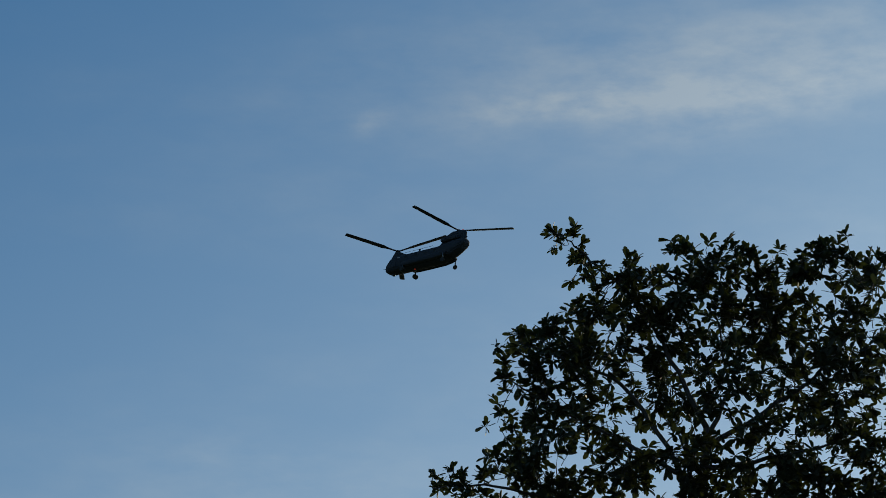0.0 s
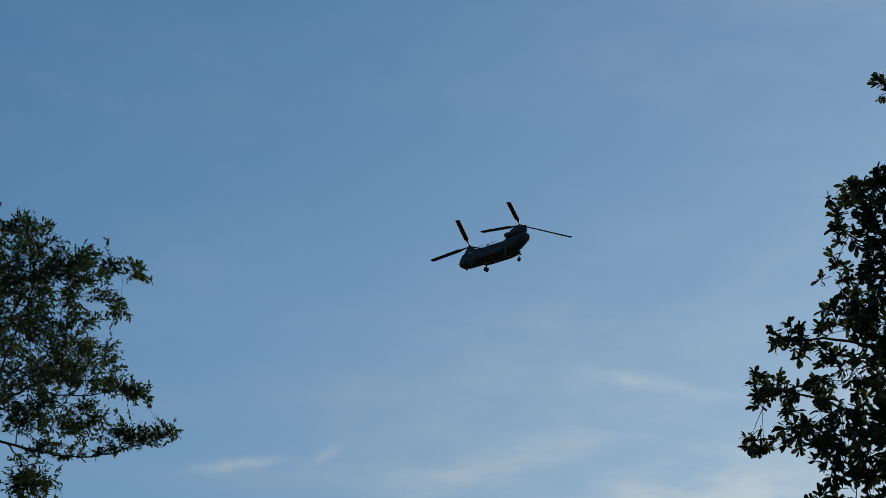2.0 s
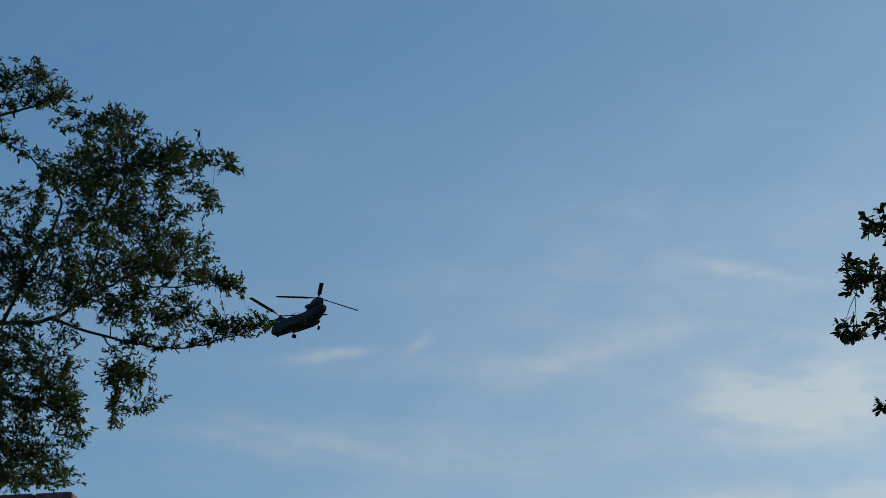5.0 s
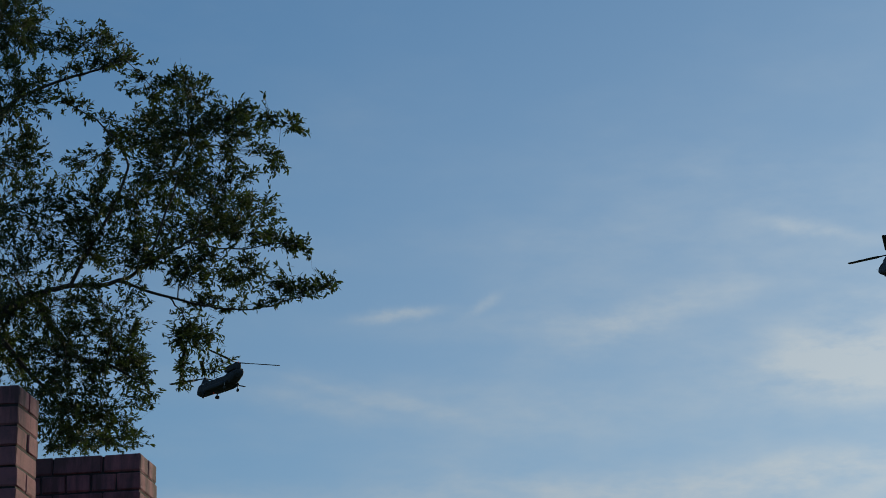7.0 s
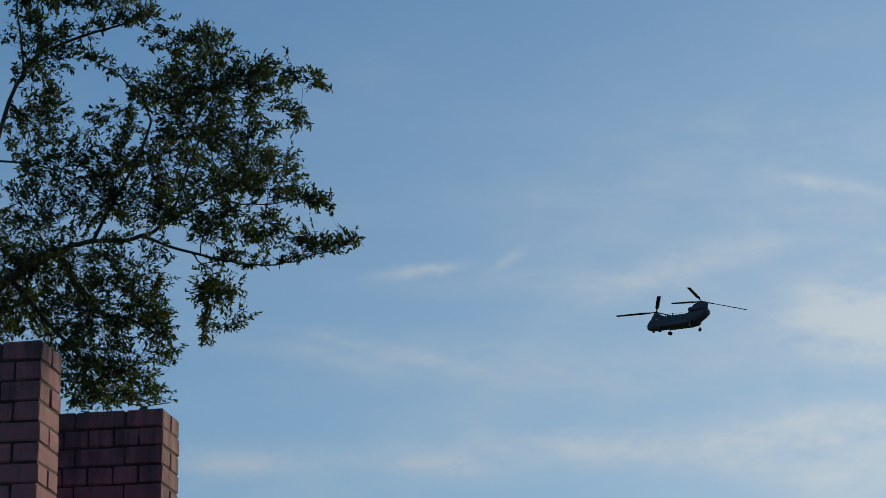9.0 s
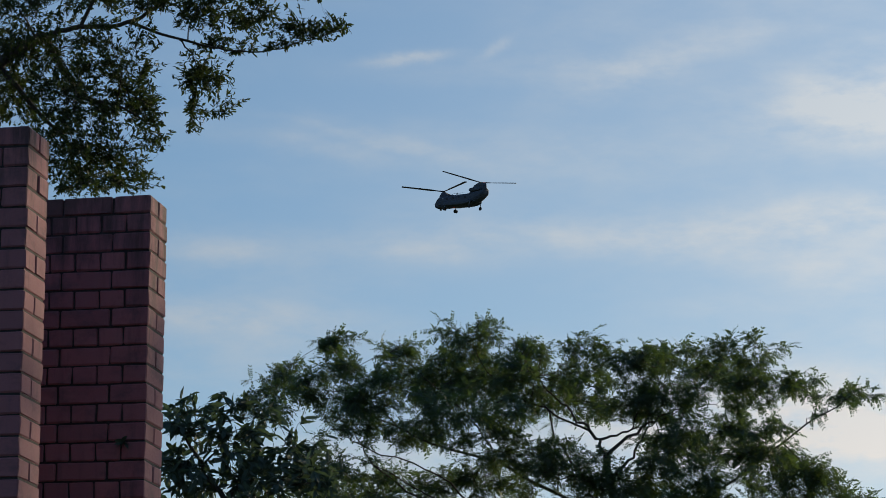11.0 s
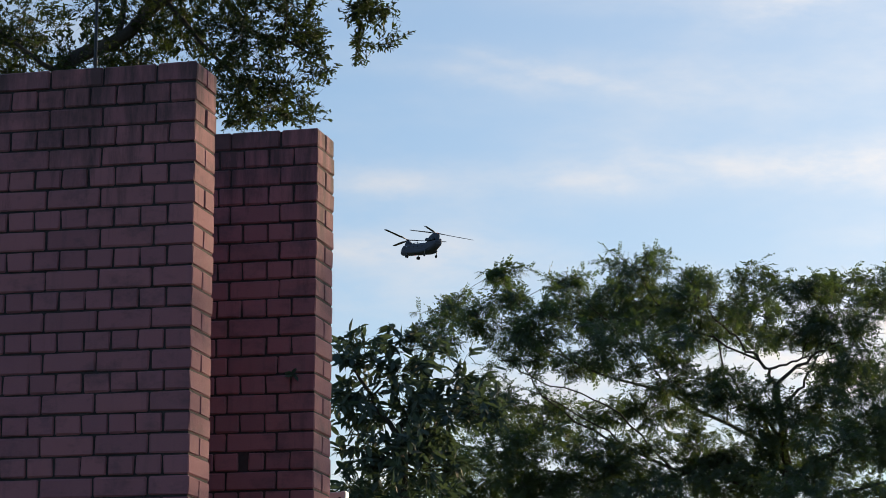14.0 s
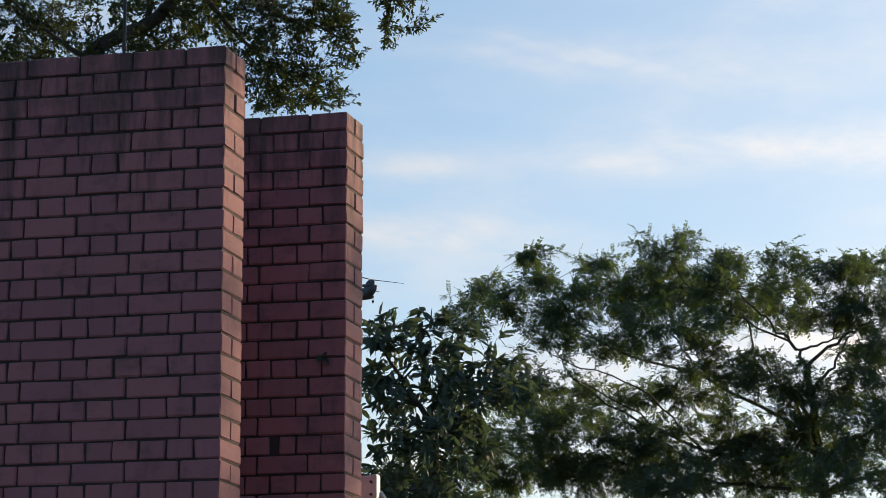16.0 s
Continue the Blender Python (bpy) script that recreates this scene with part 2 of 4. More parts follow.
def bm_mesh(name, bm, mat, smooth=False):
    me = bpy.data.meshes.new(name)
    bmesh.ops.recalc_face_normals(bm, faces=bm.faces)
    bm.to_mesh(me)
    bm.free()
    me.materials.append(mat)
    if smooth:
        me.polygons.foreach_set("use_smooth", [True] * len(me.polygons))
    return me


def box_bm(sx, sy, sz, bevel=0.0, segments=1):
    bm = bmesh.new()
    bmesh.ops.create_cube(bm, size=1.0)
    bmesh.ops.scale(bm, vec=(sx, sy, sz), verts=bm.verts)
    if bevel:
        bmesh.ops.bevel(bm, geom=list(bm.edges), offset=bevel, segments=segments, profile=0.5, affect="EDGES")
    return bm


def cyl_bm(r, h, n=16, axis="Z", bevel=0.0, r2=None):
    bm = bmesh.new()
    bmesh.ops.create_cone(bm, cap_ends=True, segments=n, radius1=r, radius2=r if r2 is None else r2, depth=h)
    if bevel:
        rim = [e for e in bm.edges if abs(e.verts[0].co.z - e.verts[1].co.z) < 1e-6]
        bmesh.ops.bevel(bm, geom=rim, offset=bevel, segments=2, profile=0.5, affect="EDGES")
    if axis == "Y":
        bmesh.ops.rotate(bm, matrix=Matrix.Rotation(radians(90), 3, "X"), verts=bm.verts)
    if axis == "X":
        bmesh.ops.rotate(bm, matrix=Matrix.Rotation(radians(90), 3, "Y"), verts=bm.verts)
    return bm


def tube(points, radii, sides=8):
    """Vertices and faces of a tapering tube along points."""
    pts = [Vector(p) for p in points]
    verts, faces = [], []
    for i, p in enumerate(pts):
        d = (pts[min(i + 1, len(pts) - 1)] - pts[max(i - 1, 0)]).normalized()
        a = d.cross(Vector((0.31, 0.87, 0.38))).normalized()
        b = d.cross(a)
        for k in range(sides):
            g = 2 * math.pi * k / sides
            verts.append(p + (a * math.cos(g) + b * math.sin(g)) * radii[i])
    for i in range(len(pts) - 1):
        for k in range(sides):
            k2 = (k + 1) % sides
            faces.append((i * sides + k, i * sides + k2, (i + 1) * sides + k2, (i + 1) * sides + k))
    faces.append(tuple(range(sides))[::-1])
    faces.append(tuple((len(pts) - 1) * sides + k for k in range(sides)))
    return verts, faces


def smooth_line(pts, steps=5, jitter=0.0, rng=None):
    """Catmull-Rom points through pts."""
    p = [Vector(q) for q in pts]
    p = [p[0] * 2 - p[1]] + p + [p[-1] * 2 - p[-2]]
    out = []
    for i in range(1, len(p) - 2):
        for s in range(steps):
            t = s / steps
            q = 0.5 * ((2 * p[i]) + (p[i + 1] - p[i - 1]) * t + (2 * p[i - 1] - 5 * p[i] + 4 * p[i + 1] - p[i + 2]) * t * t + (3 * p[i] - p[i - 1] - 3 * p[i + 1] + p[i + 2]) * t ** 3)
            if jitter and rng is not None:
                q = q + Vector(rng.normal(0, jitter, 3))
            out.append(q)
    out.append(p[-2])
    return out


# ---- ground ----
def make_ground():
    n, size = 48, 4500.0
    verts, faces = [], []
    for j in range(n + 1):
        for i in range(n + 1):
            u, v = 2 * i / n - 1, 2 * j / n - 1
            x, y = size * u * abs(u) ** 1.5, size * v * abs(v) ** 1.5
            verts.append((x, y, -0.05 + 0.05 * noise.noise(Vector((x * 0.05, y * 0.05, 0)))))
    for j in range(n):
        for i in range(n):
            a = j * (n + 1) + i
            faces.append((a, a + 1, a + n + 2, a + n + 1))
    return tagged(new("ground", mesh_from("ground", verts, faces, GRASS, True)), "grass-covered flat ground beneath trees and brick walls", "ground", "", "structure")


make_ground()

# ---- trees ----
LEAF_SHAPES = {
    # outline along the leaf (length share, half width share), fold
    "broad": ((0.0, 0.03), (0.3, 0.13), (0.66, 0.21), (0.9, 0.15), (1.0, 0.03)),
    "small": ((0.0, 0.025), (0.35, 0.165), (0.7, 0.155), (1.0, 0.015)),
    "long": ((0.0, 0.02), (0.25, 0.15), (0.65, 0.165), (1.0, 0.01)),
}


def leaf_template(shape):
    prof = LEAF_SHAPES[shape]
    v, f = [], []
    for s, w in prof:
        droop = -0.12 * s * s
        v += [(s, w, droop + w * 0.25), (s, 0, droop), (s, -w, droop + w * 0.25)]
    for i in range(len(prof) - 1):
        a = i * 3
        f += [(a, a + 1, a + 4, a + 3), (a + 1, a + 2, a + 5, a + 4)]
    return np.array(v), np.array(f)


def feather_template(pairs=6):
    """A drooping spray: a thin arched rachis with paired hanging leaflets."""
    rng = random.Random(3)
    v, f = [], []
    for i in range(3):
        a, b = i / 3, (i + 1) / 3
        k = len(v)
        v += [(a, 0.012, -0.5 * a * a), (a, -0.012, -0.5 * a * a), (b, -0.008, -0.5 * b * b), (b, 0.008, -0.5 * b * b)]
        f += [(k, k + 1, k + 2, k + 3)]
    for i in range(pairs):
        s = 0.2 + 0.8 * i / (pairs - 1)
        for sg in (1, -1):
            ln = 0.33 * (1 - 0.5 * abs(s - 0.5)) * rng.uniform(0.75, 1.2)
            q, z = s + rng.uniform(-0.05, 0.05), -0.5 * s * s
            fall = rng.uniform(0.05, 0.5) * ln
            d = Vector((rng.uniform(0.25, 0.7) * ln, sg * ln * rng.uniform(0.6, 0.95), -fall))
            w = Vector((d.y, -d.x, 0)).normalized() * ln * 0.27
            b = len(v)
            p = Vector((q, 0, z))
            v += [tuple(p), tuple(p + d * 0.5 + w), tuple(p + d), tuple(p + d * 0.5 - w)]
            f += [(b, b + 1, b + 2, b + 3)]
    return np.array(v), np.array(f)


def frames_from(d, rng, spin):
    """Rotation matrices whose x axis is d, with the leaf's face mostly up."""
    d = d / np.linalg.norm(d, axis=1)[:, None]
    up = np.tile(np.array([0.0, 0.0, 1.0]), (len(d), 1)) + rng.normal(0, spin, d.shape)
    y = np.cross(up, d)
    y /= np.linalg.norm(y, axis=1)[:, None] + 1e-9
    z = np.cross(d, y)
    return np.stack([d, y, z], axis=2)


def scatter_mesh(name, tmpl, places, rots, sizes, mat):
    v, f = tmpl
    n, k = len(places), len(v)
    pts = np.einsum("nij,kj->nki", rots, v) * sizes[:, None, None] + places[:, None, :]
    faces = (f[None, :, :] + (np.arange(n) * k)[:, None, None]).reshape(-1, f.shape[1])
    me = bpy.data.meshes.new(name)
    me.vertices.add(n * k)
    me.vertices.foreach_set("co", pts.reshape(-1).astype(np.float32))
    me.loops.add(faces.size)
    me.loops.foreach_set("vertex_index", faces.reshape(-1).astype(np.int32))
    me.polygons.add(len(faces))
    me.polygons.foreach_set("loop_start", np.arange(0, faces.size, f.shape[1], dtype=np.int32))
    me.polygons.foreach_set("use_smooth", np.ones(len(faces), dtype=bool))
    me.materials.append(mat)
    me.update(calc_edges=True)
    me.validate()
    return me


def twig_mesh(name, starts, ends, r0, mat, rng):
    """Thin bent twigs, each a three-sided two-piece rod."""
    n = len(starts)
    mid = (starts + ends) / 2 + rng.normal(0, 1, starts.shape) * np.linalg.norm(ends - starts, axis=1)[:, None] * 0.09
    rings, d = [], ends - starts
    d = d / (np.linalg.norm(d, axis=1)[:, None] + 1e-9)
    a = np.cross(d, np.array([0.3, 0.8, 0.52]))
    a /= np.linalg.norm(a, axis=1)[:, None] + 1e-9
    b = np.cross(d, a)
    for p, r in ((starts, 1.0), (mid, 0.75), (ends, 0.3)):
        for k in range(3):
            g = 2 * math.pi * k / 3
            rings.append(p + (a * math.cos(g) + b * math.sin(g)) * (r0 * r))
    pts = np.stack(rings, axis=1)
    tf = []
    for i in range(2):
        for k in range(3):
            k2 = (k + 1) % 3
            tf.append((i * 3 + k, i * 3 + k2, i * 3 + 3 + k2, i * 3 + 3 + k))
    tf = np.array(tf)
    faces = (tf[None] + (np.arange(n) * 9)[:, None, None]).reshape(-1, 4)
    me = bpy.data.meshes.new(name)
    me.from_pydata(pts.reshape(-1, 3).tolist(), [], faces.tolist())
    me.materials.append(mat)
    return me


def make_tree(name, label, az, dist, pads_by_bough, limbs, spec, seed):
    """A tree whose crown is made of foliage pads (across, height, half width, half height) on limbs (across, height).
    The tree's own x runs across, y away from the viewer's side, z up; its foot is at the origin."""
    rng = np.random.default_rng(seed)
    a = radians(az)
    root = tagged(new(name), label, "tree")
    root.matrix_world = Matrix.Translation((dist * math.sin(a), dist * math.cos(a), 0)) @ Matrix.Rotation(-a, 4, "Z")

    def at(u, v, k):
        s = 1 + k / dist
        return np.array([u * s, k, EYE + (v - EYE) * s])

    # limbs, the first is the trunk; each starts on an earlier one
    nodes, node_r, along_limbs = [], [], []
    for i, line in enumerate(limbs):
        depth = 0.0 if i == 0 else rng.uniform(-0.55, 0.55) * spec["depth"]
        if i == 0:
            pts = [np.array([line[0][0] - 0.1, 0, -0.15])] + [at(u, v, 0) for u, v in line]
        else:
            m = len(line) - 1
            pts = [at(u, v, depth * (j / m) ** 1.3) for j, (u, v) in enumerate(line)]
            near = min(range(len(nodes)), key=lambda q: np.linalg.norm(nodes[q] - pts[0]))
            pts[0] = nodes[near]
        sm = smooth_line(pts, 6, 0.0)
        sm = [sm[0]] + [q + Vector(rng.normal(0, spec["wiggle"], 3)) for q in sm[1:]]
        r0 = spec["trunk"] if i == 0 else min(spec["limb"], node_r[near] * 0.8)
        r1 = r0 * (0.5 if i == 0 else 0.22)
        radii = [r0 + (r1 - r0) * (j / (len(sm) - 1)) ** (0.7 if i else 1) for j in range(len(sm))]
        v, f = tube(sm, radii, 10 if i == 0 else 7)
        part("trunk" if i == 0 else "limb", mesh_from("limb", v, f, spec["bark"], True), root)
        nodes += [np.array(q) for q in sm]
        node_r += radii
        if i:
            for q in range(len(sm) // 2, len(sm), 2):
                along_limbs.append((np.array(sm[q]) + np.array([0, 0, 0.5 * spec["along"]]), spec["along"] * rng.uniform(0.7, 1.3), spec["along"] * 0.6))
    nd = np.array(nodes)
    # branches from the limbs to each pad, twigs and leaves in the pad
    bv, bf = [], []
    for bough, pads in enumerate([*pads_by_bough, along_limbs]):
        tw_a, tw_b, pl, dr, sz = [], [], [], [], []
        for pad in pads:
            *place, ru, rv = pad
            k = rng.uniform(-1, 1) * spec["depth"] * (0.25 + 0.75 * min(1, ru / 0.4))
            c = at(*place, k) if len(place) == 2 else place[0]
            j = int(np.argmin(np.linalg.norm((nd - c) * [1, 0.6, 1.2], axis=1)))
            s = nd[j]
            midp = (s + c) / 2 + rng.normal(0, 0.06, 3) * np.linalg.norm(c - s)
            line = smooth_line([s, midp, c], 4)
            br = min(node_r[j] * 0.6, spec["branch"])
            tv, tf = tube(line, [br * (1 - 0.6 * q / (len(line) - 1)) for q in range(len(line))], 5)
            bf += [tuple(x + len(bv) for x in face) for face in tf]
            bv += tv
            ru, rv = ru * spec["swell"], rv * spec["swell"]
            rd = (ru + rv) / 2 * spec["thick"]
            area = math.pi * ru * rv
            n_tw = max(spec["least"] if len(place) == 2 else 2, int(area * spec["twigs"] * rng.uniform(0.75, 1.2) * (1.0 if len(place) == 2 else 0.4) * spec["full"].get(bough, 1.0)))
            dirs = rng.normal(0, 1, (n_tw, 3))
            dirs /= np.linalg.norm(dirs, axis=1)[:, None]
            rad = rng.uniform(0.05, 1.1, n_tw) ** 0.42
            # twigs end in clumps that leave gaps between them
            n_cl = min(n_tw, max(3, int(n_tw / spec["clump"][0])))
            heart = (dirs * rad[:, None] * [ru, rd, rv])[:n_cl] * 0.93
            ends = c + heart[rng.integers(0, n_cl, n_tw)] + rng.normal(0, spec["clump"][1], (n_tw, 3)) * [1, 1, spec["clump"][2]]
            base = np.array([np.array(line[q]) for q in rng.integers(2, len(line), n_tw)])
            starts = base + (ends - base) * rng.uniform(0.0, 0.55, n_tw)[:, None] * 0.8
            # one in four reaches back to the branch, the rest fork off near their tips
            back = np.linalg.norm(starts - ends, axis=1)
            near_tip = np.minimum(1.0, spec["clump"][1] * 3.2 / (back + 1e-6))
            near_tip[rng.random(n_tw) < 0.25] = 1.0
            starts = ends + (starts - ends) * near_tip[:, None]
            bare = rng.random(n_tw) < 0.05
            tw_a += [starts, starts[bare]]
            tw_b += [ends, starts[bare] + (ends[bare] - starts[bare]) * 1.35]
            for q in range(n_tw):
                dvec = ends[q] - starts[q]
                dvec = dvec / (np.linalg.norm(dvec) + 1e-9)
                n_l = int(rng.integers(*spec["per_twig"]))
                along = 1 - rng.uniform(0, 1, n_l) ** spec["bunch"] * min(1.0, spec["run"] / (np.linalg.norm(ends[q] - starts[q]) + 1e-6))
                p = starts[q] + (ends[q] - starts[q]) * along[:, None]
                d = dvec * spec["ahead"] + rng.normal(0, 1, (n_l, 3)) * [1, 1, 0.8] + np.array([0, 0, spec["lift"]])
                pl.append(p)
                dr.append(d)
                sz.append(spec["size"] * rng.uniform(0.65, 1.25, n_l))
        pl, dr, sz = np.concatenate(pl), np.concatenate(dr), np.concatenate(sz)
        rots = frames_from(dr, rng, spec["spin"])
        keep = np.ones(len(pl), dtype=bool)
        if spec.get("single") and bough == 0:
            # the outermost leaves of the top bough are pieces of their own
            pick = rng.permutation(len(pl))[:spec["single"]]
            keep[pick] = False
            one = scatter_mesh("leaf", spec["leaf"], np.zeros((1, 3)), np.eye(3)[None], np.ones(1), spec["green"])
            for q in pick:
                lf = part("leaf", one, root)
                lf.matrix_basis = Matrix.Translation(pl[q]) @ Matrix([list(r) for r in rots[q]]).to_4x4() @ Matrix.Scale(float(sz[q]), 4)
        part("foliage", scatter_mesh("foliage", spec["leaf"], pl[keep], rots[keep], sz[keep], spec["green"]), root, "", "stuff")
        part("twigwork", twig_mesh("twigs", np.concatenate(tw_a), np.concatenate(tw_b), spec["twig_r"], spec["bark"], rng), root, "", "stuff")
    part("branchwork", mesh_from("branchwork", bv, bf, spec["bark"], True), root, "", "stuff")
    return root


RIGHT_UP = [(-1.4, 13.25, 0.1, 0.07), (-1.17, 13.02, 0.16, 0.11), (-0.85, 12.89, 0.27, 0.19), (-0.32, 13.23, 0.16, 0.07), (0.08, 13.02, 0.38, 0.25), (-0.28, 12.73, 0.38, 0.23), (0.53, 12.84, 0.32, 0.23), (0.96, 13.03, 0.27, 0.18), (1.28, 13.02, 0.28, 0.21), (1.57, 12.78, 0.24, 0.32), (-1.1, 12.49, 0.35, 0.2), (-0.56, 12.33, 0.43, 0.29), (0.03, 12.37, 0.43, 0.29), (0.61, 12.35, 0.42, 0.35), (1.14, 12.33, 0.37, 0.35), (1.61, 12.08, 0.26, 0.4)]
RIGHT_MID = [(-1.8, 12.25, 0.23, 0.17), (-1.45, 12.2, 0.35, 0.23), (-1.05, 12.13, 0.37, 0.26), (-1.94, 11.89, 0.14, 0.13), (-1.54, 11.77, 0.35, 0.26), (-1.01, 11.53, 0.42, 0.31), (-0.42, 11.79, 0.42, 0.34), (0.17, 11.83, 0.42, 0.34), (0.75, 11.75, 0.42, 0.34), (1.27, 11.62, 0.37, 0.4), (-2.02, 11.46, 0.2, 0.11), (-1.6, 11.32, 0.4, 0.24), (-1.97, 11.11, 0.22, 0.2)]
RIGHT_LOW = [(-1.44, 10.95, 0.4, 0.22), (-0.81, 11.02, 0.42, 0.34), (-0.17, 11.11, 0.47, 0.34), (0.46, 11.09, 0.42, 0.34), (0.97, 10.96, 0.42, 0.33), (1.52, 10.94, 0.31, 0.39), (-2.56, 10.84, 0.17, 0.07), (-2.24, 10.78, 0.21, 0.1), (-2.85, 10.45, 0.16, 0.05), (-2.53, 10.32, 0.29, 0.14), (-2.74, 9.89, 0.14, 0.14), (-2.37, 9.93, 0.26, 0.25), (-1.92, 10.44, 0.37, 0.28), (-1.35, 10.43, 0.42, 0.33), (-2.08, 9.79, 0.31, 0.33), (-1.51, 9.72, 0.47, 0.38), (-2.5, 9.12, 0.17, 0.07), (-2.24, 9.1, 0.23, 0.16), (-1.78, 9.09, 0.41, 0.32), (-0.72, 10.24, 0.47, 0.38), (-0.79, 9.49, 0.46, 0.43), (-0.04, 10.55, 0.42, 0.28), (0.54, 10.53, 0.41, 0.27), (1.05, 10.46, 0.41, 0.27), (1.52, 10.5, 0.36, 0.27), (-0.16, 9.95, 0.41, 0.33), (0.41, 9.99, 0.41, 0.33), (0.98, 9.98, 0.41, 0.32), (1.49, 10.02, 0.41, 0.32)]
RIGHT_LIMBS = [
    [(-0.29, 7.41), (-0.16, 10.01), (-0.06, 11.33)],
    [(-0.07, 11.22), (0.16, 11.72), (0.39, 12.22), (0.64, 12.91)],
    [(-0.06, 11.33), (-0.36, 12.02), (-0.66, 12.61), (-1.11, 13.09), (-1.33, 13.31)],
    [(-0.1, 10.83), (-0.86, 11.24), (-1.49, 11.6), (-1.91, 11.9)],
    [(-0.15, 10.28), (-1.13, 10.58), (-2.03, 10.83), (-2.61, 10.84)],
    [(-0.17, 9.74), (-1.41, 9.94), (-2.13, 10.23), (-2.79, 10.45)],
]
RIGHT_LIMBS += [
    [(-0.18, 9.21), (-1.42, 9.24), (-2.45, 9.13)],
    [(-0.02, 11.1), (0.74, 11.64), (1.3, 12.19), (1.56, 12.75)],
    [(-0.07, 10.94), (0.82, 11.08), (1.56, 11.27)],
    [(-0.11, 10.55), (-0.74, 11.69), (-1.32, 12.05), (-1.88, 12.3)],
    [(0.16, 11.72), (0.08, 12.46), (-0.12, 12.94)],
]
# unseen boughs added right of the view, set to dapple sun on the wall ends
RIGHT_SHADE = [(2.2, 12.2, 0.5, 0.4), (2.2, 11.4, 0.5, 0.4), (2.1, 10.5, 0.5, 0.4), (2.8, 11.7, 0.5, 0.4), (2.8, 10.8, 0.5, 0.4), (3.3, 11.2, 0.4, 0.35), (3.85, 10.68, 0.3, 0.12), (4.0, 10.9, 0.4, 0.2), (3.75, 9.6, 0.3, 0.2), (3.9, 9.0, 0.3, 0.2), (3.3, 9.62, 0.25, 0.22), (3.3, 9.0, 0.3, 0.25)]
# added limbs that carry the unseen shading boughs
RIGHT_LIMBS += [[(-0.11, 10.4), (1.4, 10.6), (2.6, 10.8), (3.6, 10.8)], [(0.8, 10.5), (2.0, 11.2), (2.8, 11.7)]]
make_tree("broadleaf_tree", "dark broadleaf tree with rosettes of rounded glossy leaves", 19.163, 27.0, [RIGHT_UP, RIGHT_MID, RIGHT_LOW, RIGHT_SHADE], RIGHT_LIMBS,
          dict(depth=1.1, wiggle=0.01, trunk=0.075, limb=0.03, branch=0.014, bark=BARK_DARK, thick=1.3, along=0.13, swell=1.1, least=3, full={}, clump=(1.6, 0.05, 1.0), twigs=134, per_twig=(8, 13), bunch=2.0, run=0.06,
               ahead=0.9, lift=0.15, size=0.1, spin=0.5, leaf=leaf_template("broad"), green=LEAF_BROAD, twig_r=0.005, single=240), 11)

LEFT_UP = [(1.71, 10.47, 0.14, 0.1), (1.47, 10.5, 0.12, 0.08), (1.19, 10.59, 0.17, 0.09), (1.24, 10.44, 0.21, 0.13), (0.85, 10.73, 0.24, 0.18), (0.5, 10.79, 0.21, 0.14), (0.26, 10.97, 0.16, 0.1), (-0.05, 11.12, 0.26, 0.18), (-0.38, 11.19, 0.21, 0.16), (-0.69, 11.3, 0.21, 0.31), (0.76, 10.42, 0.35, 0.23), (0.44, 10.36, 0.26, 0.2), (1.26, 10.24, 0.26, 0.16), (1.55, 10.1, 0.12, 0.06), (0.05, 10.02, 0.26, 0.14), (0.68, 10.02, 0.35, 0.22), (-0.58, 10.65, 0.26, 0.35), (-0.58, 10, 0.25, 0.35)]
LEFT_MID = [(1.15, 9.86, 0.31, 0.22), (1.48, 9.76, 0.11, 0.07), (1.32, 9.6, 0.26, 0.15), (1.65, 9.43, 0.19, 0.08), (1.85, 9.39, 0.07, 0.03), (0.92, 9.58, 0.3, 0.22), (0.45, 9.64, 0.33, 0.25), (-0.01, 9.67, 0.28, 0.22), (-0.42, 9.61, 0.28, 0.29), (1.3, 9.15, 0.28, 0.14), (1.72, 9.09, 0.22, 0.09), (1.98, 9.09, 0.1, 0.04), (0.88, 9.24, 0.28, 0.19), (0.42, 9.3, 0.28, 0.2), (-0, 9.33, 0.28, 0.22)]
LEFT_LOW = [(1, 8.88, 0.19, 0.12), (0.85, 8.58, 0.17, 0.2), (0.81, 8.3, 0.1, 0.14), (1.02, 8.64, 0.13, 0.17), (1.1, 8.35, 0.09, 0.12), (0.22, 8.78, 0.34, 0.22), (-0.21, 8.84, 0.39, 0.29), (-0.59, 9.12, 0.27, 0.39), (0.28, 8.47, 0.3, 0.22), (-0.15, 8.36, 0.41, 0.29), (-0.56, 8.45, 0.27, 0.38), (0.44, 8.31, 0.16, 0.17), (0.58, 8.1, 0.08, 0.04), (0.24, 8.04, 0.3, 0.21), (-0.14, 7.99, 0.27, 0.24), (0.18, 7.74, 0.34, 0.13), (-0.02, 7.7, 0.3, 0.13), (-0.24, 7.76, 0.28, 0.13), (0.48, 7.71, 0.09, 0.05), (-0.95, 9.01, 0.32, 0.29), (-0.93, 8.48, 0.32, 0.29), (-0.91, 8.11, 0.32, 0.28), (-1.39, 8.61, 0.32, 0.29), (-1.41, 8.09, 0.31, 0.24), (-1.83, 8.46, 0.31, 0.28), (-1.85, 8.08, 0.31, 0.23), (-2.22, 8.31, 0.31, 0.28), (-2.25, 7.98, 0.31, 0.28)]
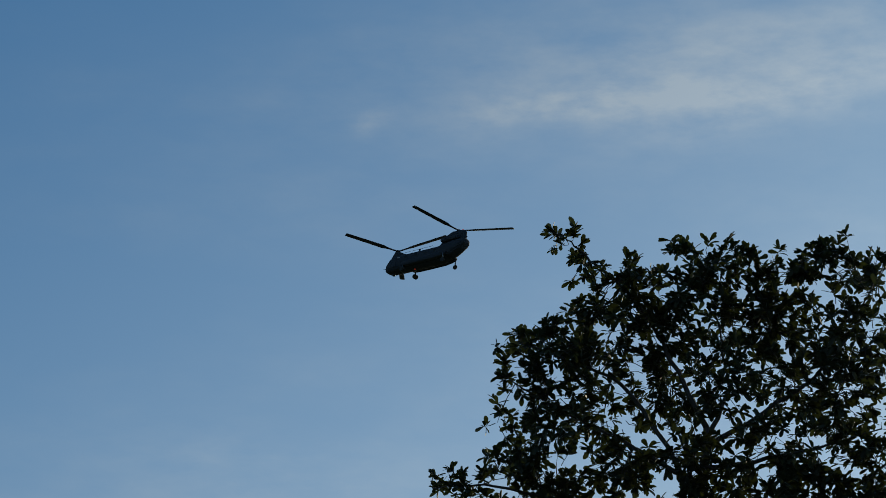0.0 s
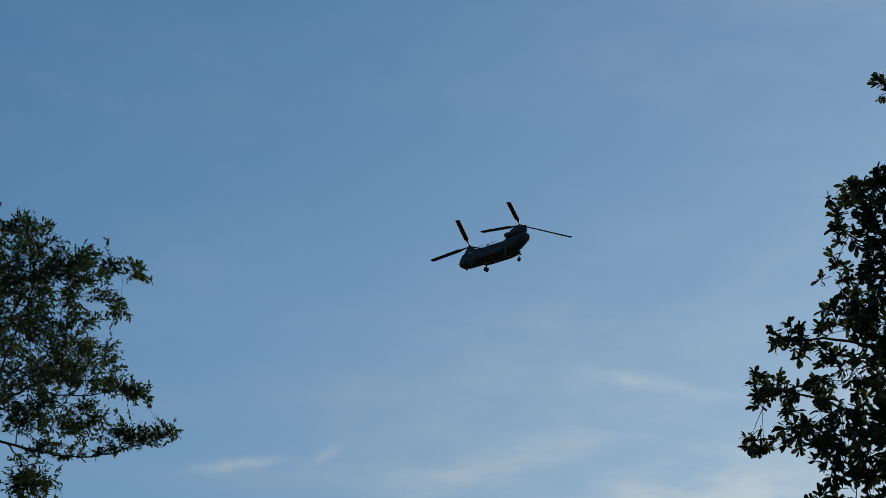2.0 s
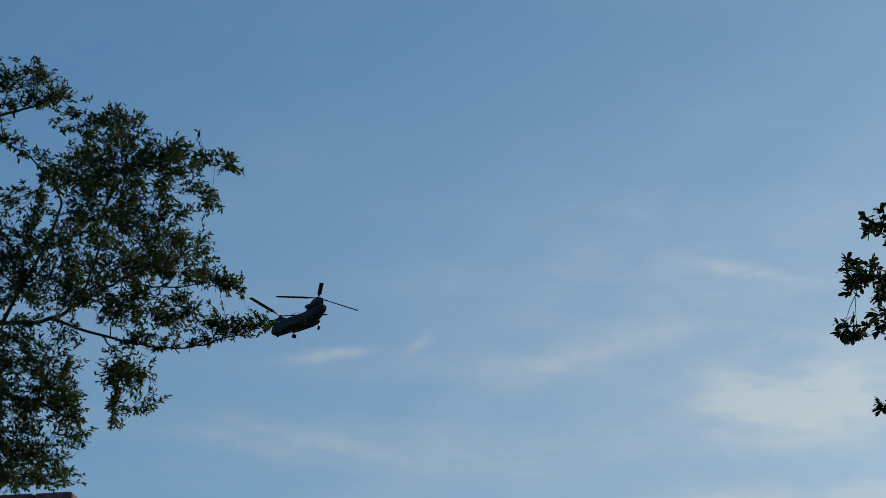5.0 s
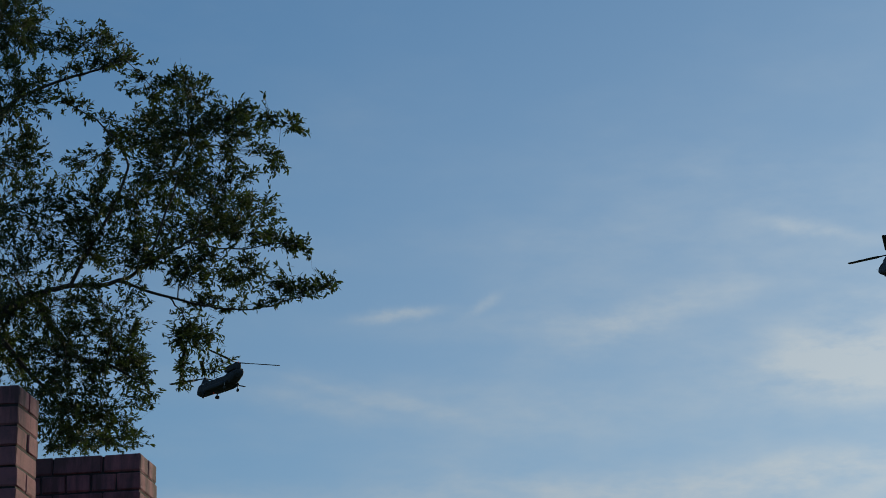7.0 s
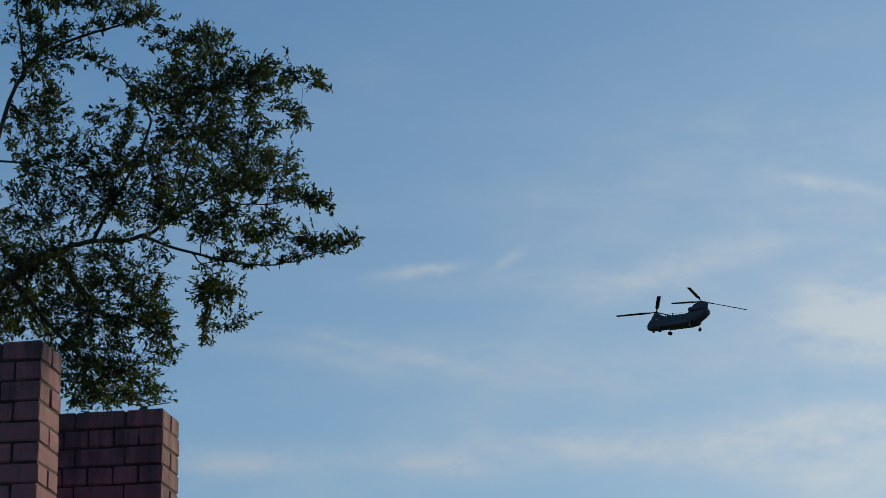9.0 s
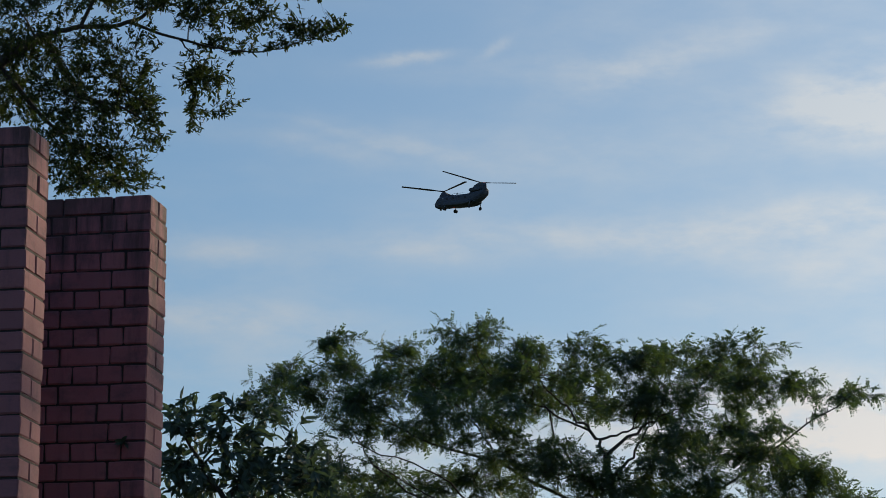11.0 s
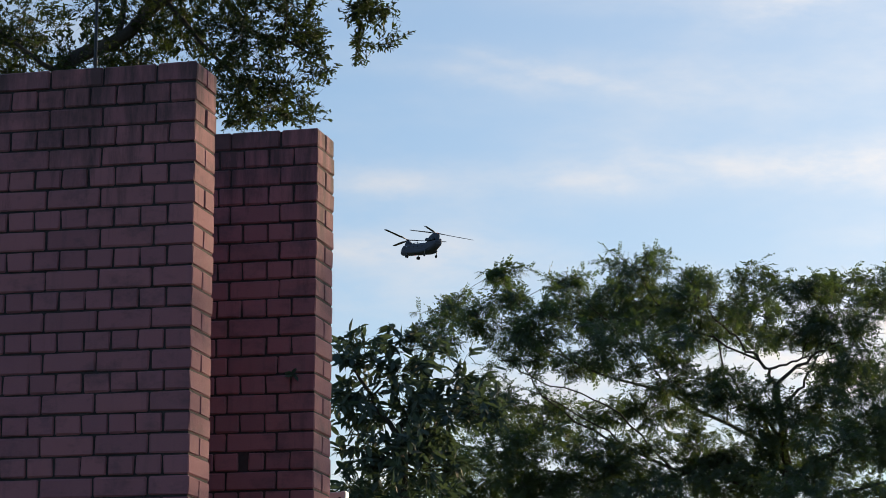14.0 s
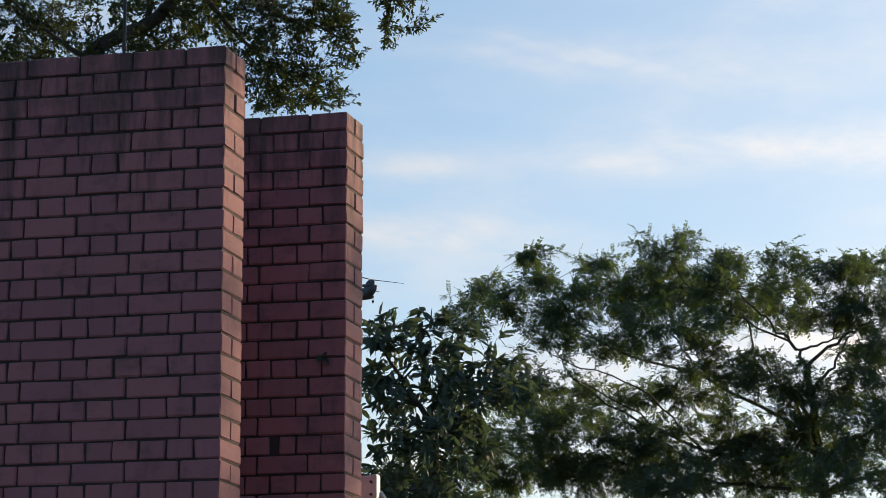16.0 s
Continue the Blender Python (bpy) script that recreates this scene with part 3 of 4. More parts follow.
LEFT_LIMBS = [
    [(-1.91, 4.46), (-1.89, 7.11), (-1.6, 8.03), (-1.12, 8.33), (-0.77, 8.67), (-0.4, 8.93)],
    [(-0.49, 8.9), (-0.17, 8.99), (0.28, 9.05), (0.51, 9.2), (0.83, 9.41), (1.15, 9.57), (1.39, 9.72)],
    [(0.31, 9.03), (0.7, 8.93), (1.03, 8.87), (1.35, 8.85), (1.72, 8.95), (2.09, 9.09)],
    [(0.83, 9.41), (1.25, 9.37), (1.62, 9.43), (1.88, 9.4)],
    [(-1.12, 8.33), (-0.97, 9.49), (-0.73, 10.46), (-0.32, 10.76), (0.05, 10.9), (0.28, 11.01)],
    [(-0.13, 9.04), (0.29, 9.88), (0.3, 10.18), (0.01, 10.49), (-0.23, 10.61)],
]
LEFT_LIMBS += [
    [(0.51, 9.2), (0.73, 9.9), (0.91, 10.35), (1.23, 10.49), (1.68, 10.48)],
    [(0.7, 8.93), (0.84, 8.73), (0.83, 8.3)],
    [(-0.4, 8.93), (-0.11, 8.46), (0.26, 8.33), (0.56, 8.15)],
    [(-0.77, 8.67), (-0.23, 8.08), (0.18, 7.76)],
    [(-1.6, 8.03), (-2, 8.31), (-2.38, 8.68)],
    [(-0.73, 10.46), (-0.81, 11.19), (-0.68, 11.5)],
]
make_tree("spreading_tree", "tall spreading tree with small narrow green leaves behind brick walls", -3.048, 24.0, [LEFT_UP, LEFT_MID, LEFT_LOW], LEFT_LIMBS,
          dict(depth=0.9, wiggle=0.005, trunk=0.085, limb=0.028, branch=0.011, bark=BARK_DARK, thick=1.2, along=0.1, swell=1.3, least=10, full={2: 0.78, 3: 1.6}, clump=(4, 0.046, 0.8), twigs=540, per_twig=(7, 13), bunch=1.0, run=0.1,
               ahead=1.0, lift=0.05, size=0.043, spin=0.6, leaf=leaf_template("small"), green=LEAF_SMALL, twig_r=0.0018), 23)

RAIN_UP = [(-5.44, 12.63, 0.38, 0.31), (-4.78, 12.35, 0.55, 0.36), (-4.34, 13.35, 0.46, 0.22), (-4.15, 12.86, 0.44, 0.31), (-3.68, 12.26, 0.66, 0.42), (-3.08, 13.08, 0.36, 0.3), (-2.84, 12.5, 0.66, 0.42), (-2.2, 12.71, 0.49, 0.42), (-1.76, 13.36, 0.68, 0.37), (-1.66, 12.6, 0.87, 0.5), (-0.67, 13.2, 0.46, 0.27), (-0.45, 12.59, 0.87, 0.5), (0.59, 13.11, 0.39, 0.27), (0.53, 12.52, 0.65, 0.42), (1.4, 12.88, 0.5, 0.31), (2.06, 13.01, 0.5, 0.31), (2.16, 12.43, 0.87, 0.42), (3.04, 13.17, 0.39, 0.22), (3.14, 12.53, 0.65, 0.37), (3.86, 13.05, 0.41, 0.3), (3.92, 12.44, 0.63, 0.31), (4.65, 12.3, 0.52, 0.22), (5.52, 12.24, 0.54, 0.24)]
RAIN_MID = [(-0.02, 12.03, 1.31, 0.31), (-1.99, 11.93, 1.31, 0.31), (1.61, 11.96, 0.98, 0.24), (3.56, 12, 0.54, 0.24), (-3.9, 11.73, 0.82, 0.27), (-5.71, 12.08, 0.44, 0.39), (-2.64, 11.5, 0.87, 0.24), (-1.12, 11.21, 1.09, 0.39), (-0.03, 10.76, 0.97, 0.42), (2.19, 11.02, 0.65, 0.35), (2.5, 10.2, 0.65, 0.49), (2.47, 11.57, 0.54, 0.24), (3.23, 11.51, 0.59, 0.29), (3.98, 11.55, 0.43, 0.22), (1.98, 11.33, 0.35, 0.18), (2.79, 11.21, 0.54, 0.22), (3.43, 11.06, 0.65, 0.26), (4.29, 10.98, 0.54, 0.24), (4.82, 10.65, 0.54, 0.28), (5.33, 9.47, 0.75, 0.43), (2.88, 10.58, 0.86, 0.42), (3.76, 11.17, 0.49, 0.27), (4.28, 10.51, 0.81, 0.46), (5.19, 10.34, 0.64, 0.41), (5.66, 9.9, 0.48, 0.39), (1.37, 10.48, 0.76, 0.38), (1.95, 9.93, 0.65, 0.44), (0.61, 10.32, 0.65, 0.38), (-4.82, 10.41, 0.65, 0.42), (-4.33, 10.79, 0.54, 0.31), (-5.25, 9.76, 0.65, 0.44)]
RAIN_LOW = [(-5.9, 8.9, 1.0, 0.5), (-6.9, 8.7, 0.9, 0.5), (-4.0, 9.3, 0.9, 0.4), (-2.5, 9.2, 0.9, 0.4), (-0.9, 9.3, 0.8, 0.35), (-1.66, 10.45, 0.98, 0.42), (-3.29, 10.4, 0.98, 0.36), (-3.94, 9.97, 0.87, 0.42), (0.82, 9.83, 0.86, 0.39), (-0.48, 9.78, 0.97, 0.41), (-2.21, 9.63, 0.97, 0.41), (3.19, 9.7, 0.97, 0.41), (4.47, 9.59, 0.86, 0.41), (-4.81, 9.1, 0.98, 0.44), (-3.29, 8.88, 1.08, 0.43), (-1.67, 8.76, 1.08, 0.43), (-0.05, 8.86, 1.08, 0.43), (1.56, 8.96, 1.07, 0.43), (3.17, 8.73, 1.07, 0.43), (4.77, 8.72, 1.07, 0.43), (1.89, 9.33, 0.86, 0.39), (0.38, 9.23, 0.86, 0.39)]
RAIN_LIMBS = [
    [(1.02, 4.81), (1.12, 8.2), (1.03, 9.72), (0.89, 11.03)],
    [(0.89, 10.97), (0.52, 11.58), (0.03, 12.03), (-0.45, 12.53)],
    [(0.92, 11.25), (1.38, 11.52), (1.98, 11.74), (3.03, 12.45)],
    [(1.49, 11.57), (1.61, 12.13), (2.06, 12.84)],
    [(1.03, 9.72), (-1.12, 10.83), (-3.08, 11.61), (-4.51, 13.29)],
    [(1.08, 8.96), (-1.56, 9.63), (-3.4, 10.73), (-3.95, 11.51)],
]
RAIN_LIMBS += [
    [(1.03, 9.28), (2.77, 10.14), (4.52, 11.44), (5.62, 12.2)],
    [(1.13, 8.63), (3.18, 9.27), (5.34, 10.01)],
    [(0.52, 11.58), (-1.11, 12.37), (-1.76, 13.27)],
    [(-3.08, 11.61), (-4.17, 12.06), (-5.38, 12.52)],
    [(-1.12, 10.83), (-1.88, 11.93), (-2.97, 12.94)],
    [(1.98, 11.74), (3.13, 12.11), (3.8, 12.99)],
    [(1.12, 8.42), (-1.13, 8.86), (-3.94, 9.53), (-5.24, 9.54)],
    [(-1.77, 9.91), (-3.23, 10.68), (-4.72, 11.39)],
    [(-1.04, 10.06), (-2.36, 10.66), (-3.85, 11.25), (-4.5, 11.66)],
    [(0.83, 10.98), (1.68, 11.66), (2.33, 11.97)],
    [(0.99, 9.92), (0.05, 11.14), (-0.49, 12.64)],
    [(1.08, 9.38), (0.47, 10.58), (-0.17, 10.59)],
    [(0.9, 10.69), (1.45, 11.11), (1.79, 11.87)],
    [(-1.59, 9.42), (-2.88, 10.09), (-4.18, 10.55)],
]
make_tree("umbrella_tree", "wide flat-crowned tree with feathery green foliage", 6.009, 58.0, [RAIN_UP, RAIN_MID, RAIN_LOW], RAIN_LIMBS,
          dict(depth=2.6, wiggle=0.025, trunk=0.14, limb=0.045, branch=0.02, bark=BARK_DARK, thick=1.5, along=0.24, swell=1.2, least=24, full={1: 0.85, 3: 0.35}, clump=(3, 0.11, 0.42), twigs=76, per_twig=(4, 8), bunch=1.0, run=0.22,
               ahead=0.6, lift=0.1, size=0.2, spin=0.5, leaf=feather_template(), green=LEAF_FEATHER_HAZED, twig_r=0.0055), 38)

MANGO_PADS = [(-0.54, 9.16, 0.23, 0.25), (-0.26, 9.33, 0.33, 0.23), (0.15, 9.5, 0.25, 0.17), (0.44, 9.38, 0.41, 0.25), (0.2, 8.92, 0.58, 0.38), (-0.45, 8.58, 0.37, 0.42), (1.02, 8.93, 0.41, 0.33), (1.35, 8.35, 0.41, 0.33), (0.53, 8.26, 0.66, 0.41), (0.2, 8.5, 0.49, 0.37), (0.29, 7.84, 0.49, 0.41), (-0.36, 7.84, 0.45, 0.5), (0.46, 7.51, 0.74, 0.41), (-0.51, 7.01, 0.49, 0.41), (0.63, 6.94, 0.82, 0.41)]
MANGO_LIMBS = [
    [(0.36, 2.62), (0.26, 7.02), (0.21, 7.76), (0.25, 8.26)],
    [(0.21, 7.84), (-0.29, 8.75), (-0.59, 9.16)],
    [(0.26, 7.6), (1.02, 8.43), (1.35, 8.77)],
]
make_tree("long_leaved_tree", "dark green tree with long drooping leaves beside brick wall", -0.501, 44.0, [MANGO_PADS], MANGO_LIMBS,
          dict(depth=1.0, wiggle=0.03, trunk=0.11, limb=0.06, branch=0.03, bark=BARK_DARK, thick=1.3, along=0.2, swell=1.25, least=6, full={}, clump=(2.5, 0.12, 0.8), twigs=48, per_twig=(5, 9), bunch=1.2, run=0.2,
               ahead=0.7, lift=-0.35, size=0.2, spin=0.5, leaf=leaf_template("long"), green=LEAF_LONG_HAZED, twig_r=0.005), 51)


# ---- helicopters ----
SECTIONS = [  # station, middle height, half height, half width
    (7.8, -3.1, 0.06, 0.12), (7.7, -3.1, 0.36, 0.55), (7.4, -3.02, 0.64, 0.9), (6.95, -2.86, 0.92, 1.12), (6.4, -2.62, 1.17, 1.27),
    (5.5, -2.52, 1.28, 1.35), (2.0, -2.54, 1.27, 1.38), (-2.8, -2.54, 1.27, 1.38), (-4.0, -2.3, 1.22, 1.36), (-5.6, -1.86, 1.06, 1.3),
    (-7.0, -1.42, 0.72, 1.1), (-7.55, -1.25, 0.52, 0.85), (-7.65, -1.25, 0.3, 0.65),
]
FRONT_PYLON = [(7.15, -1.85, 0.1, 0.2), (6.8, -1.4, 0.45, 0.42), (6.2, -0.95, 0.8, 0.52), (5.5, -0.95, 0.72, 0.5), (4.6, -1.05, 0.35, 0.4), (3.8, -1.1, 0.1, 0.2)]
AFT_PYLON = [(-2.6, -1.1, 0.2, 0.3), (-3.3, -0.8, 0.6, 0.5), (-4.1, -0.42, 1.0, 0.58), (-5.0, -0.12, 1.08, 0.6), (-6.3, -0.1, 1.06, 0.55), (-7.2, -0.2, 0.98, 0.36), (-7.5, -0.3, 0.8, 0.1)]


def section_at(sections, x):
    s = sorted(sections)
    return [float(np.interp(x, [q[0] for q in s], [q[k] for q in s])) for k in (1, 2, 3)]


def ring_point(zc, h, w, a, power=3.2):
    c, s = math.cos(a), math.sin(a)
    return (w * math.copysign(abs(c) ** (2 / power), c), zc + h * math.copysign(abs(s) ** (2 / power), s))


def loft(name, sections, mat, n=28):
    verts, faces = [], []
    for x, zc, h, w in sections:
        for k in range(n):
            y, z = ring_point(zc, h, w, 2 * math.pi * k / n)
            verts.append((x, y, z))
    for i in range(len(sections) - 1):
        for k in range(n):
            k2 = (k + 1) % n
            faces.append((i * n + k, i * n + k2, (i + 1) * n + k2, (i + 1) * n + k))
    faces += [tuple(range(n))[::-1], tuple((len(sections) - 1) * n + k for k in range(n))]
    return mesh_from(name, verts, faces, mat, True)


def skin_patch(name, x0, x1, a0, a1, mat, proud=0.02, nx=5, na=6):
    """A thin curved panel that lies on the fuselage between two stations and two angles."""
    verts, faces = [], []
    for layer in (proud, -0.01):
        for i in range(nx + 1):
            x = x0 + (x1 - x0) * i / nx
            zc, h, w = section_at(SECTIONS, x)
            for k in range(na + 1):
                y, z = ring_point(zc, h + layer, w + layer, radians(a0 + (a1 - a0) * k / na))
                verts.append((x, y, z))
    m, st = (nx + 1) * (na + 1), na + 1
    for i in range(nx):
        for k in range(na):
            q = (i * st + k, i * st + k + 1, (i + 1) * st + k + 1, (i + 1) * st + k)
            faces += [q, tuple(x + m for x in q)[::-1]]
    rim = [i * st for i in range(nx + 1)] + [nx * st + k for k in range(1, na + 1)] + [i * st + na for i in range(nx - 1, -1, -1)] + list(range(na - 1, 0, -1))
    for a, b in zip(rim, rim[1:] + rim[:1]):
        faces.append((a, b, b + m, a + m))
    return mesh_from(name, verts, faces, mat, True)


def rod(name, a, b, r, mat, sides=8):
    v, f = tube([a, b], [r, r], sides)
    return mesh_from(name, v, f, mat, True)


def blade_mesh():
    """A rotor blade along x: slim root, then a constant chord with a rounded leading edge, coned upwards."""
    st = [(0.25, 0.12, 0.12), (1.3, 0.13, 0.12), (1.9, 0.2, 0.1), (2.6, 0.41, 0.075), (5.5, 0.41, 0.07), (8.9, 0.41, 0.06), (9.12, 0.36, 0.03)]
    verts, faces, n = [], [], 8
    for x, c, t in st:
        for k in range(n):
            g = 2 * math.pi * k / n
            twist = radians(13 - x)
            y, z = c * math.cos(g), t * math.sin(g)
            verts.append((x, y * math.cos(twist) - z * math.sin(twist), y * math.sin(twist) + z * math.cos(twist) + math.tan(radians(1.5)) * x))
    for i in range(len(st) - 1):
        for k in range(n):
            k2 = (k + 1) % n
            faces.append((i * n + k, i * n + k2, (i + 1) * n + k2, (i + 1) * n + k))
    faces += [tuple(range(n))[::-1], tuple((len(st) - 1) * n + k for k in range(n))]
    return mesh_from("blade", verts, faces, BLADE, True)


FRONT_HUB = pose(5.97, 0, 0) @ pose(0, 0, 0, 4, 5, 0)
AFT_HUB = pose(-5.97, 0, 0.98) @ pose(0, 0, 0, 4, -4, 0)


def make_helicopter(label, paint):
    root = tagged(new("helicopter"), label, "helicopter", "helicopters in flight")
    fus = part("fuselage", loft("fuselage", SECTIONS, paint), root)
    part("forward_pylon", loft("pylon", FRONT_PYLON, paint, 20), root)
    part("aft_pylon", loft("pylon", AFT_PYLON, paint, 20), root)
    part("windscreen", skin_patch("windscreen", 6.85, 7.5, 25, 85, GLASS), fus, "tinted cockpit glass")
    part("windscreen", skin_patch("windscreen", 6.85, 7.5, 95, 155, GLASS), fus, "tinted cockpit glass")
    for side in (1, -1):
        a = (8, 32) if side > 0 else (148, 172)
        part("cockpit_window", skin_patch("window", 6.2, 6.8, *a, GLASS), fus, "tinted glass")
        part("marking", skin_patch("marking", 4.35, 4.95, *((18, 26) if side > 0 else (154, 162)), PALE, 0.012), fus, "pale grey painted panel")
        part("cabin_door", skin_patch("door", 5.05, 5.9, *((-28, 30) if side > 0 else (150, 208)), paint, 0.025), fus)
        for x in (3.2, 1.3, -0.6, -2.5):
            w = bm_mesh("porthole", cyl_bm(0.24, 0.06, 14, "Y", 0.015), GLASS, True)
            part("porthole", w, fus, "round tinted window").matrix_basis = pose(x, side * 1.36, -2.0)
        pod = [(3.9, -2.95, 0.12, 0.15), (3.5, -2.95, 0.36, 0.3), (2.4, -2.93, 0.44, 0.42), (-2.6, -2.93, 0.44, 0.42), (-3.9, -2.83, 0.36, 0.38), (-4.7, -2.68, 0.2, 0.26)]
        part("side_pod", loft("pod", pod, paint, 16), root).matrix_basis = pose(0, side * 1.42, -0.28)
        eng = [(-3.3, 0, 0.26, 0.26), (-3.4, 0, 0.36, 0.36), (-3.9, 0, 0.38, 0.38), (-4.6, 0, 0.36, 0.36), (-5.6, 0, 0.31, 0.31), (-6.2, 0.03, 0.34, 0.34), (-6.35, 0.03, 0.27, 0.27)]
        e = part("engine", loft("engine", eng, paint, 18), root)
        e.matrix_basis = pose(-0.35, side * 1.0, -0.56)
        inlet = bm_mesh("inlet", cyl_bm(0.3, 0.25, 16, "X", 0.06), STEEL, True)
        part("air_inlet", inlet, e, "rounded intake screen").matrix_basis = pose(-3.2, 0, 0)
        for x, dual in ((3.38, True), (-4.44, False)):
            top = -3.6 if dual else -3.0
            leg = part("landing_gear", rod("strut", (x, side * 1.62, top), (x, side * 1.62, -4.22), 0.1, STEEL), root)
            for off in ((-0.2, 0.2) if dual else (0.0,)):
                tyre = bm_mesh("wheel", cyl_bm(0.38, 0.24, 20, "Y", 0.06), RUBBER, True)
                part("wheel", tyre, leg, "black rubber wheel").matrix_basis = pose(x, side * 1.62 + off, -4.25)
    # loading ramp, roof fairing, aerials and probes
    part("ramp", skin_patch("ramp", -4.4, -7.2, 230, 310, paint, 0.03), fus)
    tun = [(4.0, -1.24, 0.12, 0.2), (3.6, -1.22, 0.16, 0.28), (-1.8, -1.22, 0.16, 0.28), (-2.7, -1.15, 0.2, 0.3)]
    part("roof_fairing", loft("fairing", tun, paint, 14), root)
    for x, h in ((1.5, 0.5), (3.4, 0.2), (2.9, 0.22)):
        part("aerial", bm_mesh("aerial", box_bm(0.3, 0.08, h, 0.03), paint), root).matrix_basis = pose(x, 0.1, -1.1 + h / 2)
    part("aerial_wire", rod("rail", (3.9, 0.75, -0.95), (-1.6, 0.75, -0.95), 0.025, ROD, 5), root)
    part("nose_probe", rod("probe", (7.5, 0.3, -2.8), (8.4, 0.3, -2.75), 0.03, ROD, 6), root)
    part("sensor_turret", bm_mesh("turret", cyl_bm(0.26, 0.4, 14, "Z", 0.08), BLADE, True), root).matrix_basis = pose(6.4, 0, -3.95)
    part("tail_probe", rod("probe", (-7.4, 0.4, -0.6), (-8.1, 0.5, -0.65), 0.06, paint, 6), root)
    part("beacon", bm_mesh("beacon", cyl_bm(0.1, 0.16, 10, "Z", 0.04), BEACON, True), root, "small red warning light").matrix_basis = pose(-6.7, 0, 0.98)
    part("beacon", bm_mesh("beacon", cyl_bm(0.1, 0.14, 10, "Z", 0.04), BEACON, True), root, "small red warning light").matrix_basis = pose(2.2, 0, -3.86)
    spins = []
    blade = blade_mesh()
    for name, hub in (("forward_rotor", FRONT_HUB), ("aft_rotor", AFT_HUB)):
        mast = part("rotor_mast", bm_mesh("mast", cyl_bm(0.16, 0.75, 12, "Z"), STEEL, True), root)
        mast.matrix_basis = hub @ pose(0, 0, -0.3)
        r = part(name, bm_mesh("rotor_head", cyl_bm(0.34, 0.22, 12, "Z", 0.06), BLADE, True), root)
        r.matrix_basis = hub
        for k in range(3):
            part("blade", blade, r).matrix_basis = pose(0, 0, 0, 0, 0, 120 * k)
        spins.append(r)
    return root, spins


heli_a, rotors_a = make_helicopter("dark tandem-rotor transport helicopter flying away", HULL)
heli_b, rotors_b = make_helicopter("second dark grey tandem-rotor transport helicopter following", HULL_HAZED)


# ---- brick walls ----
WALL_TURN = -15.0


def brick_data(lx, ly, seed):
    """A fired brick with worn, slightly uneven edges; origin at its middle."""
    rng = random.Random(seed)
    bm = box_bm(lx, ly, COURSE - JOINT, 0.005)
    for v in bm.verts:
        v.co += Vector((rng.uniform(-1, 1), rng.uniform(-1, 1), rng.uniform(-1, 1))) * 0.0018
    return bm_mesh("brick", bm, BRICK)


SHAPES = {}


def brick_of(lx, ly, rng):
    key = (round(lx, 3), round(ly, 3), rng.randrange(4))
    if key not in SHAPES:
        SHAPES[key] = brick_data(lx, ly, int(lx * 10000 + ly * 377 + key[2] * 31))
    return SHAPES[key]


def make_wall(name, az, dist, length, seed, pieces_from, skip=()):
    """A freestanding one-brick wall in alternating long and short courses; its end is at the origin, it runs along -x."""
    rng = random.Random(seed)
    a = radians(az)
    core = box_bm(length - 0.016, THICK - 0.016, TOP - 0.006)
    bmesh.ops.translate(core, vec=(-length / 2, THICK / 2, (TOP - 0.006) / 2), verts=core.verts)
    wall = tagged(new(name, bm_mesh(name, core, MORTAR)), "weathered dark red brick wall with dark joints", "wall", "", "structure")
    wall.matrix_world = pose(dist * math.sin(a), dist * math.cos(a), 0, 0, 0, WALL_TURN)
    half = (THICK - JOINT) / 2
    rest_v, rest_f = [], []
    rows = int(TOP / COURSE)
    for i in range(rows):
        z = TOP - COURSE * (i + 0.5) + JOINT / 2
        plan = []
        if i % 2 == 0:
            x, first = 0.0, True
            while x > -length + 0.01:
                l = min(0.155 if first else LONG, length + x)
                for y in (half / 2, THICK - half / 2):
                    plan.append((x - l / 2, y, l - JOINT, half))
                x, first = x - l, False
        else:
            x = 0.0
            while x > -length + 0.01:
                l = min(LONG / 2, length + x)
                plan.append((x - l / 2, THICK / 2, l - JOINT, THICK))
                x -= l
        for x, y, lx, ly in plan:
            if lx < 0.01:
                continue
            if (i, round(x, 1)) in skip:
                # a weep hole: the brick is cut short
                lx, x = lx - 0.034, x + 0.017
            me = brick_of(lx, ly, rng)
            m = pose(x + rng.uniform(-1, 1) * 0.0015, y + rng.uniform(-1, 1) * 0.002, z + rng.uniform(-1, 1) * 0.001, rng.uniform(-0.25, 0.25), rng.uniform(-0.2, 0.2), rng.uniform(-0.25, 0.25))
            if z > pieces_from and (y < THICK / 2 + 0.001 or x > -0.2):
                part("brick", me, wall).matrix_basis = m
            else:
                k = len(rest_v)
                rest_v += [m @ v.co for v in me.vertices]
                rest_f += [tuple(q + k for q in p.vertices) for p in me.polygons]
    part("brickwork", mesh_from("brickwork", rest_v, rest_f, BRICK), wall, "", "stuff")
    return wall


make_wall("wall_1", -4.2, 10.655, 2.4, 5, 2.55)
make_wall("wall_2", -1.84, 11.61, 1.9, 8, 2.7, {(17, -0.3)})


def make_rod():
    """A slim dark metal rod that stands behind the first wall."""
    ob = tagged(new("metal_rod"), "slim dark vertical metal rod behind brick wall", "rod")
    ob.matrix_world = pose(-1.194, 11.05, 0)
    part("pole", rod("pole", (0, 0, -0.1), (0, 0, 6.4), 0.0065, ROD, 10), ob)
    for z in (4.2, 4.62, 5.4):
        part("collar", bm_mesh("collar", cyl_bm(0.0085, 0.03, 10, "Z", 0.002), ROD, True), ob).matrix_basis = pose(0, 0, z)


